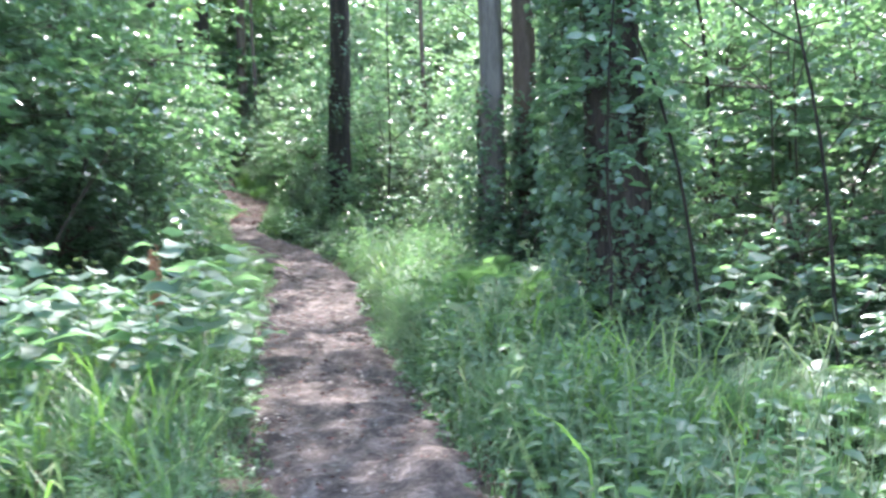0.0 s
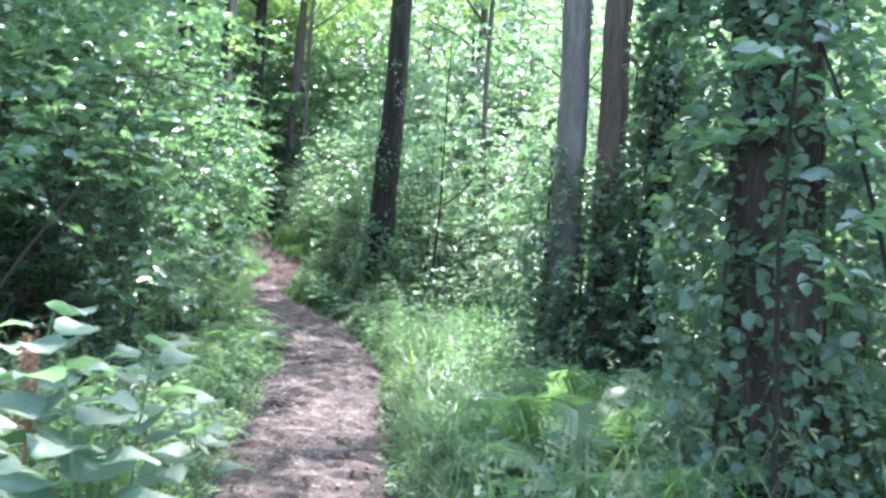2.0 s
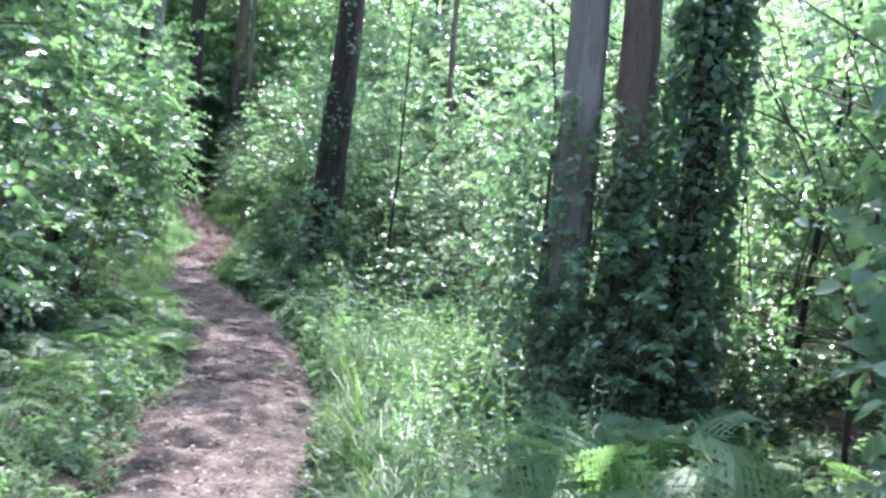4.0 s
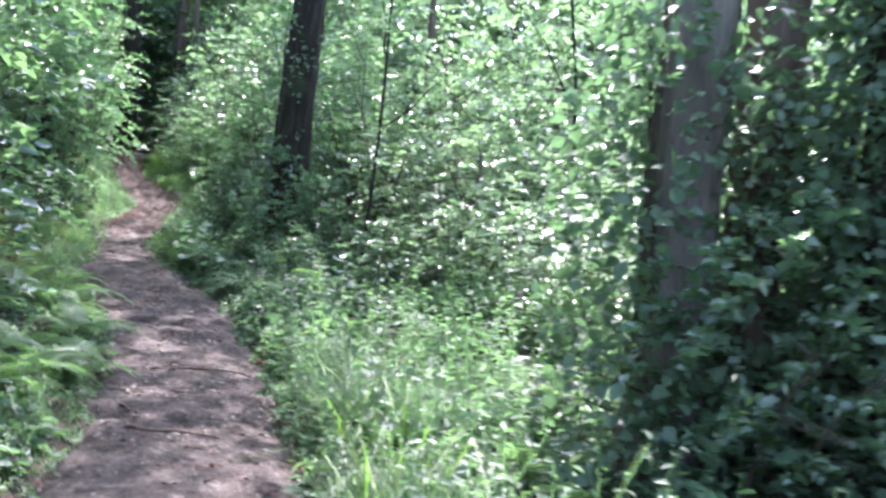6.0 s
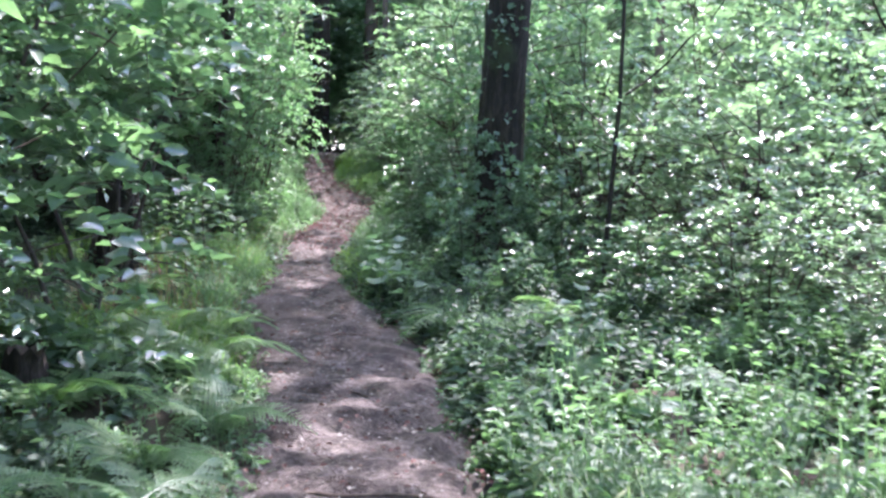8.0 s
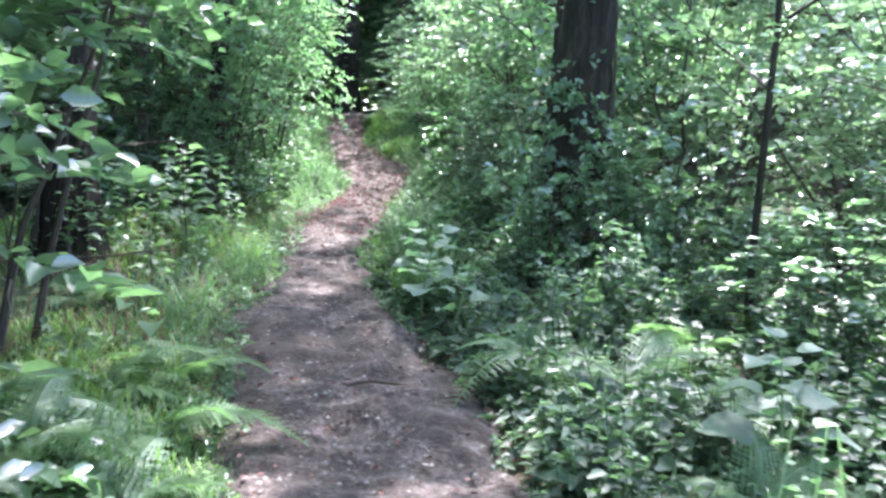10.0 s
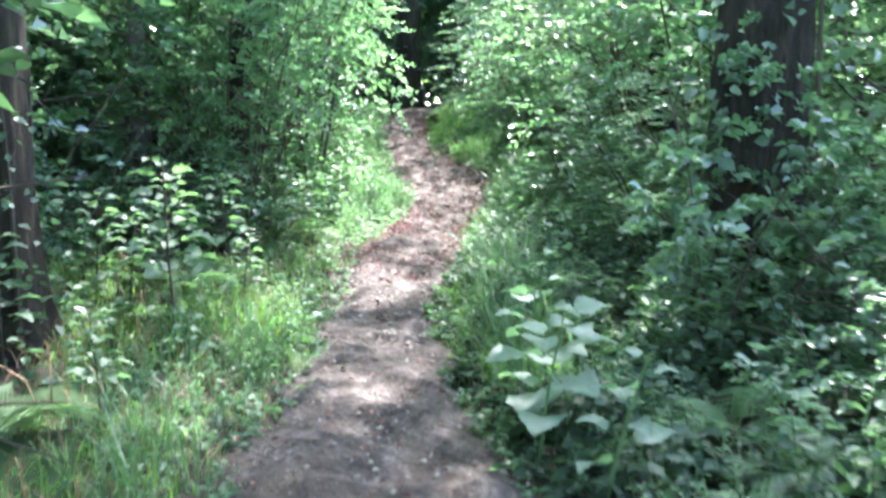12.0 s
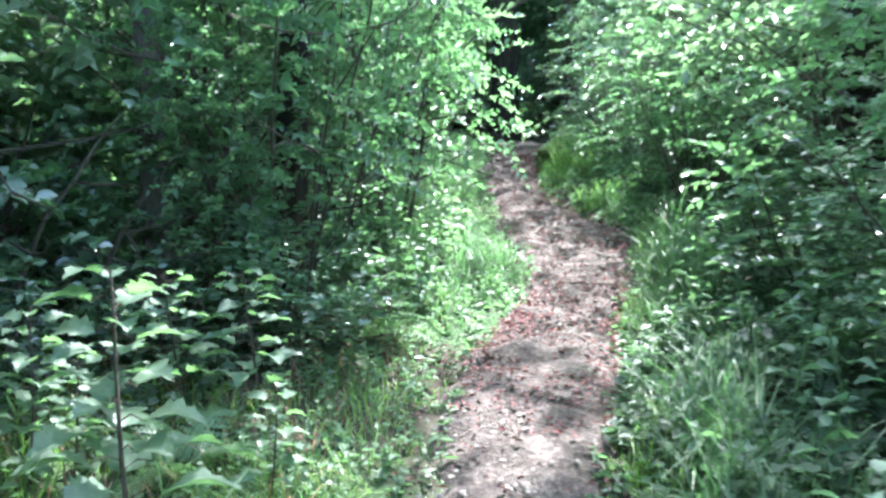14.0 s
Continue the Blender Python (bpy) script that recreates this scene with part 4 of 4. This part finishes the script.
UNDER = [(1.2, 29.5), (4.2, 26.5), (-1.0, 35), (3.0, 36), (7.0, 25.0), (8.8, 21.5), (6.4, 33), (-3.8, 40), (-8.5, 41), (-12.5, 37), (-12, 30), (-11.5, 25), (-10.8, 20.0), (-9.6, 14.5), (10.5, 12.5), (9.0, 16), (-9.0, 46), (-15, 44), (2, 44), (9, 41), (-7.5, 49), (-11.5, 50), (-4, 48), (-6.0, 43), (5.8, 29.0), (-20, 30), (-17, 22), (14, 25), (9.5, 8.5), (-9.0, 6.0), (-11, 10.5), (8.0, 3.5)]
for k, (x, y) in enumerate(UNDER):
    place(under_a if (x > -6 and y > 20) or 18 < y < 32 else under_b, x, y, rng.uniform(0.85, 1.15) * (1.5 if y > 34 else 1.0), rng.uniform(0, 360))
for ob in (hazel, hanging, airy, airy_b, fine, hazel_b, dense, fresh, small, far_a, far_b, under_a, under_b, under_c):
    for o in (*ob.children_recursive, ob):
        bpy.data.objects.remove(o)

# ---------------------------------------------------------------- distant wood
rng = np.random.default_rng(8)
n = 52000
a, d = np.where(np.arange(n) % 3 > 0, rng.uniform(-1.0, 0.9, n), rng.uniform(-math.pi, math.pi, n)), rng.uniform(42, 62, n)
tips = np.stack([-2 + d * np.sin(a), 16 + d * np.cos(a), 25 * rng.random(n)], -1)
tips[:, 2] += ground_z(tips[:, 0], tips[:, 1])
s = Shape()
s.leaves(tips, rng.standard_normal((n, 3)), np.array([0, 0, 1.0]) + rng.normal(0, 0.6, (n, 3)), rng.uniform(0.5, 1.3, n), 0.8, simple=True)
tagged(new("distant_woods", s.mesh("distant_woods", CANOPY)), "distant green wood seen between the trees", "woods", kind="stuff")

# ---------------------------------------------------------------- saplings
SAPLINGS = [
    (2.5, 6.0, 4.2, (-0.03, 0.0), 0.016, 7, SUNTINTLEAF, "thin dark crooked sapling with few leaves", 0.075, 1.2),
    (2.95, 5.6, 4.0, (0.03, 0.1), 0.014, 6, HAZEL, "thin dark sapling beside another", 0.07, 1.2),
    (1.16, 14.8, 5.0, (0.03, 0.0), 0.028, 14, HAZEL, "straight young tree with a thin brown stem", 0.075, 1.6),
    (1.45, 19.0, 6.0, (-0.05, 0.0), 0.03, 22, SUNTINTLEAF, "straight young tree with light green leaves", 0.08, 1.2),
    (2.75, 13.2, 5.0, (0.08, 0.0), 0.035, 18, SUNTINTLEAF, "young tree with light green leaves among shrubs", 0.08, 1.2),
    (-1.06, 18.85, 5.0, (0.06, 0.0), 0.026, 16, HAZEL, "thin crooked young tree by the undergrowth", 0.075, 1.4),
    (1.15, 6.5, 3.4, (0.03, 0.0), 0.016, 34, HAZEL, "young hazel with broad leaves before an ivy-clad trunk", 0.11, 1.3),
    (1.85, 6.8, 3.8, (-0.03, 0.0), 0.016, 34, HAZEL, "young hazel with broad leaves beside an ivy-clad trunk", 0.11, 1.4),
    (2.5, 10.45, 5.0, (0.02, 0.0), 0.03, 12, HAZEL, "slim dark young tree in the shade of shrubs", 0.07, 1.6),
    (3.15, 10.7, 5.0, (-0.03, 0.0), 0.035, 12, HAZEL, "slim dark young tree among tall shrubs", 0.07, 1.6),
    (1.65, 15.05, 5.2, (0.0, 0.0), 0.035, 14, HAZEL, "straight young tree with a pale brown stem", 0.075, 1.6),
    (2.3, 11.0, 4.6, (0.0, 0.0), 0.02, 10, HAZEL, "thin young tree behind an ivy-clad trunk", 0.07, 1.2),
]
for k, (x, y, height, lean, r0, leafy, leaf, label, size, low) in enumerate(SAPLINGS):
    ob = build_sapling("sapling", 70 + k, height, lean, r0, leafy, leaf, label, size, low, 0 if size > 0.1 else 3)
    ob.matrix_world = pose(x, y, float(ground_z(x, y)))

# ---------------------------------------------------------------- ferns
fronds = [frond_mesh(80 + k, 0.62 + 0.06 * k) for k in range(3)]
ferns = [build_fern(90 + k, n, "green fern with arching fronds", fronds) for k, n in enumerate((9, 11, 13))]
FERNS = [(-2.2, 18.05, 1.05), (-3.85, 14.9, 1.0), (-2.75, 13.9, 0.85), (0.6, 9.0, 1.3), (0.96, 8.55, 1.3), (2.0, 5.0, 0.95), (2.15, 4.5, 0.9), (2.9, 4.4, 0.9), (1.5, 5.4, 0.8), (2.7, 6.7, 0.9), (2.15, 5.7, 0.9), (3.1, 5.9, 0.9), (2.9, 7.3, 0.9), (2.0, 5.1, 0.8), (3.5, 6.6, 0.9), (0.95, 10.6, 1.2), (1.6, 10.3, 1.25), (0.75, 9.75, 1.2), (2.1, 10.5, 1.1), (1.25, 11.1, 1.1), (0.6, 11.0, 1.0), (-4.1, 16.8, 0.95), (-3.95, 16.1, 0.8), (0.75, 8.7, 1.35), (0.35, 9.3, 1.15), (1.05, 9.1, 1.3), (0.35, 8.3, 1.25), (0.95, 8.0, 1.3), (0.4, 7.4, 1.15), (0.85, 7.2, 1.1), (0.55, 10.2, 0.9), (1.3, 9.8, 0.9), (1.7, 9.2, 0.8),
         (-3.0, 12.9, 0.9), (-2.95, 13.8, 0.85), (-2.93, 13.25, 0.95), (-3.15, 14.5, 0.8), (-3.3, 12.3, 0.8), (-3.0, 11.9, 0.7), (-3.7, 16.6, 0.9), (-3.95, 17.3, 0.8), (-3.45, 15.9, 0.7), (-4.3, 16.2, 0.9), (0.6, 14.2, 0.8), (0.9, 13.4, 0.8), (0.2, 15.0, 0.7),
         (-1.4, 18.2, 0.8), (-1.75, 17.7, 0.85), (-1.2, 17.3, 0.7), (-0.9, 18.8, 0.8), (-1.3, 16.4, 0.7), (-0.5, 14.6, 0.8), (-0.2, 13.6, 0.8), (0.1, 12.4, 0.8), (-0.6, 12.3, 0.7), (0.4, 11.5, 0.9), (-0.9, 15.8, 0.7), (-0.2, 16.2, 0.8), (-3.1, 15.2, 0.8), (-3.4, 13.3, 0.9), (-2.35, 19.3, 0.7), (-5.6, 22.6, 0.7), (-5.5, 20.6, 0.7), (-5.2, 18.6, 0.8), (-2.0, 8.8, 0.6), (-2.7, 9.8, 0.7), (-2.8, 10.8, 0.75), (1.9, 11.2, 0.8)]
rng = np.random.default_rng(9)
for k, (x, y, scale) in enumerate(FERNS):
    place(ferns[k % 3], x, y, (1.3 if x > 0 and 7 < y < 10 else 1.12) * scale, rng.uniform(0, 360), 1.45 if x > 0 and 7 < y < 11.6 else 1.1, sink=0.02)
for ob in ferns:
    for o in (*ob.children_recursive, ob):
        bpy.data.objects.remove(o)

# ---------------------------------------------------------------- broad-leaved plants
broad = [build_broad_plant(100 + k, h, n, sz, label, w, lobe=(0.05, 0.07, 0.1)[k]) for k, (h, n, sz, label, w) in enumerate([
    (1.0, 15, 0.33, "tall pale-leaved plant at the path's edge", 0.98),
    (0.75, 11, 0.27, "pale broad-leaved plant in the grass", 0.95),
    (0.6, 8, 0.17, "low pale-leaved plant catching the light", 0.7)])]
BROAD = [(0, -1.7, 5.4, 0.72), (0, -2.1, 5.7, 0.75), (0, -1.5, 5.9, 0.95), (0, -2.4, 5.3, 1.0), (1, -1.55, 5.2, 0.9), (1, -2.75, 5.9, 1.1), (0, -1.95, 6.3, 1.0), (1, -2.3, 6.4, 1.0), (2, -1.25, 5.6, 0.8), (0, -2.6, 4.8, 0.9), (1, -3.1, 5.2, 1.0), (0, -2.3, 4.9, 0.8), (0, -1.6, 6.6, 0.95), (0, -2.9, 6.6, 1.0), (1, -1.45, 7.2, 0.9), (1, -2.1, 7.3, 1.0), (2, -1.2, 4.9, 0.8),
         (0, 1.9, 6.2, 0.9), (1, 2.2, 6.7, 0.9), (1, 2.8, 6.3, 0.9), (2, 1.52, 4.3, 0.85), (2, 1.68, 4.4, 0.8), (2, 1.82, 4.15, 0.8),
         (1, -3.08, 18.95, 0.85), (2, -2.8, 18.7, 1.0), (1, -3.1, 19.5, 0.75), (2, -3.25, 20.3, 0.9), (2, -4.84, 19.52, 0.55), (2, -4.6, 20.3, 0.5), (2, -3.45, 21.6, 0.8), (2, -3.2, 21.4, 0.9), (2, -0.75, 13.6, 0.8), (2, -0.85, 15.4, 0.8), (1, -1.2, 16.6, 0.8)]
for k, (i, x, y, scale) in enumerate(BROAD):
    place(broad[i], x, y, scale, rng.uniform(0, 360), 1.0, sink=0.0)
for ob in broad:
    for o in (*ob.children_recursive, ob):
        bpy.data.objects.remove(o)
oak = build_broad_plant(120, 0.95, 24, 0.23, "young oak-like seedling with lobed leaves in a clearing", 0.62, HERB, TWIG, "tree_seedling", 0.22)
for x, y, scale in [(-5.15, 19.92, 1.0), (-5.42, 21.1, 0.75), (-5.8, 21.1, 0.7), (-5.6, 20.2, 0.62), (-5.05, 20.5, 0.5), (-5.95, 20.4, 0.7), (-4.9, 18.9, 0.5), (-5.7, 19.3, 0.7)]:
    place(oak, x, y, scale, rng.uniform(0, 360), 1.0, sink=0.0)
for o in (*oak.children_recursive, oak):
    bpy.data.objects.remove(o)

# ---------------------------------------------------------------- grass and low growth
rng = np.random.default_rng(12)
build_grass("grass", 13, clear_of(clear_of(patchy(np.concatenate([
    scatter(rng, 22000, 0.5, 2.6, 2.5, 9.5), scatter(rng, 7000, 0.5, 1.3, 9, 13.5), scatter(rng, 9000, -2.4, -0.5, 2.5, 11.0),
    scatter(rng, 1800, 0.55, 1.4, 11, 15), scatter(rng, 2400, -1.2, -0.55, 11, 20), scatter(rng, 2200, 0.5, 0.9, 19.5, 27), scatter(rng, 2500, 0.1, 0.8, 23, 31, 0.5, 0.2) * (1, 1, 0.6), scatter(rng, 2500, -0.9, -0.3, 23, 31, 0.5, 0.2) * (1, 1, 0.6), scatter(rng, 1500, -1.0, -0.5, 24, 31), scatter(rng, 1800, 0.5, 1.4, 26, 33)]), 3, 0.5), [f[:2] for f in FERNS if f[1] > 7], 0.5), [f[:2] for f in FERNS if f[1] < 7] + [(1.52, 4.3), (1.68, 4.4), (1.82, 4.15)], 0.32),
    0.47, GRASS, "green grass along both edges of the path", 0.004)
# the last strip is a tuft at the far bend, painted as sunlit
build_grass("clearing_grass", 24, patchy(np.concatenate([scatter(rng, 12000, -3.0, -0.5, 16.0, 23.5) * (1, 1, 0.45), scatter(rng, 3600, 0.2, 0.85, 19.8, 26.0, 0.5, 0.2) * (1, 1, 0.42), scatter(rng, 2600, 0.1, 0.75, 26.4, 31.0, 0.5, 0.2)]), 3, 0.5), 0.5, SUNTINTGRASS, "short bright green grass in a small clearing", 0.004)
build_grass("tall_grass", 14, np.concatenate([scatter(rng, 150, 0.6, 2.6, 2.8, 9.0), scatter(rng, 60, 1.2, 1.75, 4.3, 5.3), scatter(rng, 36, -1.6, -0.8, 3.7, 4.7), scatter(rng, 160, 0.55, 1.0, 9, 12), scatter(rng, 150, -2.2, -0.7, 2.8, 8.0), scatter(rng, 120, 0.55, 1.2, 11.5, 14)]),
            0.75, SUNTINTGRASS, "tall arching grass with broad bright blades", 0.007)
build_seed_heads(27, np.concatenate([scatter(rng, 300, 0.6, 2.6, 2.6, 9.5), scatter(rng, 90, -2.4, -0.6, 2.6, 9.0), scatter(rng, 60, 0.55, 1.6, 9.5, 14.0)]), 0.72)
build_grass("short_grass", 15, np.concatenate([scatter(rng, 9000, -1.0, -0.25, 2, 30, 0.42, 0.6), scatter(rng, 9000, 0.05, 0.95, 2, 30, 0.42, 0.6)]), 0.2, GRASS, "short grass creeping onto the path's edges", 0.004)
build_grass("dry_grass", 19, np.concatenate([scatter(rng, 900, -2.4, -0.7, 17.0, 23.0), scatter(rng, 260, -2.2, -0.6, 3, 9), scatter(rng, 260, 0.6, 2.0, 3, 9)]), 0.28, DRYGRASS, "thin dry straw-coloured grass in a small clearing", 0.004)
build_herbs("undergrowth", 16, clear_of(patchy(np.concatenate([scatter(rng, 1100, 0.7, 3.6, 2.5, 9), scatter(rng, 600, -3.4, -0.65, 2.5, 12), scatter(rng, 2400, 0.65, 4.0, 12, 22), scatter(rng, 900, -2.6, -0.65, 12, 16), scatter(rng, 120, -2.6, -0.65, 16, 18) * (1, 1, 0.5), scatter(rng, 1300, 0.65, 2.6, 22, 33), scatter(rng, 90, -3.5, -1.2, 18, 22) * (1, 1, 0.4), scatter(rng, 500, -3.0, -0.9, 22, 28)]), 7, 0.8), [f[:2] for f in FERNS] + [p[1:3] for p in BROAD], 0.5),
            0.105, 0.42, HERB, "leafy green undergrowth on the woodland floor")
build_herbs("ground_cover", 17, np.concatenate([scatter(rng, 1500, 0.9, 4.5, 2.5, 22), scatter(rng, 500, -4.5, -0.9, 4, 12), scatter(rng, 2600, 0.1, 1.3, 2.5, 30, 0.46), scatter(rng, 2600, -1.3, -0.3, 2.5, 30, 0.46)]), 0.05, 0.16, HERB, "low ground cover along the path", 6)
build_herbs("bramble_cover", 20, clear_of(patchy(np.concatenate([scatter(rng, 3000, 0.3, 3.6, 15.5, 23), scatter(rng, 900, 0.6, 3.5, 9.8, 13), scatter(rng, 900, 1.6, 4.5, 5.5, 10), scatter(rng, 1700, 2.2, 6.5, 8.5, 14), scatter(rng, 1500, -4.5, -1.2, 9, 16), scatter(rng, 900, -4.5, -1.4, 20.5, 26)]), 5, 1.2), [f[:2] for f in FERNS], 0.33), 0.09, 0.3, BRAMBLE, "dark bramble and ivy leaves covering the woodland floor", 8, 0.75)
build_herbs("flowering_herbs", 18, np.concatenate([scatter(rng, 420, 0.55, 2.2, 9.3, 15.5)]), 0.07, 0.6, HERB, "upright pale green herbs by the path", 12, 0.6)

# ---------------------------------------------------------------- litter, stones, twigs and roots on the path
rng = np.random.default_rng(21)


def path_spots(n, y0, y1, half):
    y = rng.uniform(y0, y1, n)
    return np.stack([centre(y) + rng.uniform(-half, half, n), y], -1)


def build_litter():
    p = path_spots(4200, 1, 32, 0.75)
    z = rise(p[:, 1]) - 0.012
    n = len(p)
    s = Shape()
    s.leaves(np.stack([p[:, 0], p[:, 1], z + 0.008], -1), np.stack([rng.standard_normal(n), rng.standard_normal(n), 0.1 * rng.standard_normal(n)], -1),
             np.array([0, 0, 1.0]) + rng.normal(0, 0.3, (n, 3)), rng.uniform(0.012, 0.045, n), 0.7)
    tagged(new("leaf_litter", s.mesh("leaf_litter", LITTER)), "dry brown leaf litter strewn on the path", "leaf litter", kind="stuff")


def build_pebbles():
    s = Shape()
    for x, y in path_spots(2600, 1.5, 26, 0.6):
        r = rng.uniform(0.005, 0.016)
        d = np.array([(1, 0, 0), (0.4, 0.9, 0), (-0.7, 0.7, 0), (-0.9, -0.4, 0), (0.2, -1, 0), (0.1, 0, 0.7)]) * r * rng.uniform(0.7, 1.3, (6, 3))
        s.add(d + (x, y, float(rise(y)) - 0.016), [(0, 1, 5), (1, 2, 5), (2, 3, 5), (3, 4, 5), (4, 0, 5)])
    tagged(new("pebbles", s.mesh("pebbles", STONE, True)), "small grey pebbles pressed into the path", "pebbles", kind="stuff")


build_litter()
build_pebbles()
ROOTS = [(9.4, -0.4, 0.35, 5), (13.05, -0.35, 0.3, -6), (13.8, -0.5, 0.2, 8), (14.5, -0.25, 0.5, 4), (16.2, -0.45, 0.1, -8), (17.6, -0.2, 0.45, 6), (24.0, -0.3, 0.25, 12)]
for y, a, b, turn in ROOTS:
    t = np.linspace(0, 1, 12)
    x = centre(y) + a + (b - a) * t
    yy = y + math.tan(radians(turn)) * (b - a) * t + 0.03 * np.sin(9 * t + y)
    z = rise(yy) - 0.034 + 0.012 * np.sin(np.pi * t) + 0.005 * np.sin(14 * t + y) - 0.02 * (np.abs(2 * t - 1) ** 4)
    s = Shape()
    s.tube(np.stack([x, yy, z], -1), np.linspace(0.012, 0.005, 12), 7, 0.12, rng)
    tagged(new("tree_root", s.mesh("tree_root", BARK_BROWN, True)), "dark tree root crossing the earth path", "root", "roots across the path")
for k, (x, y, turn, length) in enumerate([(-2.75, 17.9, 20, 0.3), (-1.5, 12.2, 60, 0.25), (-0.9, 8.9, 15, 0.3), (-3.3, 18.2, 80, 0.22)]):
    w = (math.cos(radians(turn)), math.sin(radians(turn)), 0.0)
    s = Shape()
    s.tube(bend((x, y, float(rise(y)) - 0.008), w, length, 6, rng, 0.12), np.linspace(0.006, 0.003, 6), 5)
    tagged(new("fallen_twig", s.mesh("fallen_twig", TWIG)), "thin dark twig lying on the path", "twig", "twigs on the path")

ry = np.concatenate([rng.normal(23.0, 0.5, 500), rng.uniform(21.5, 30.5, 3000)])
n = len(ry)
side = np.where(np.arange(n) < 500, -left_edge(ry) + np.abs(rng.normal(0, 0.16, n)), right_edge(ry) - (right_edge(ry) + left_edge(ry)) * rng.random(n) ** 1.5)
p = np.stack([centre(ry) + side, ry], -1)
s = Shape()
s.leaves(np.stack([p[:, 0], p[:, 1], rise(p[:, 1]) - 0.004], -1), rng.normal(0, 1, (n, 3)) * (1, 1, 0.1), np.array([0, 0, 1.0]) + rng.normal(0, 0.25, (n, 3)), rng.uniform(0.012, 0.04, n), 0.6)
REDLITTER = leaf_material("red-brown litter", (0.085, 0.042, 0.032), (0.145, 0.075, 0.056), (0.21, 0.125, 0.097), (0.1, 0.05, 0.03), 0.75, 0.1, 0.15)
tagged(new("red_leaf_litter", s.mesh("red_leaf_litter", REDLITTER)), "reddish-brown fallen leaves along the path's edge", "leaf litter", kind="stuff")

build_dry_spike(-1.89, 6.2)
build_stump(-4.1, 15.1)
build_log((-6.1, 28.7, 0), (-6.25, 31.0, 0), 0.13)
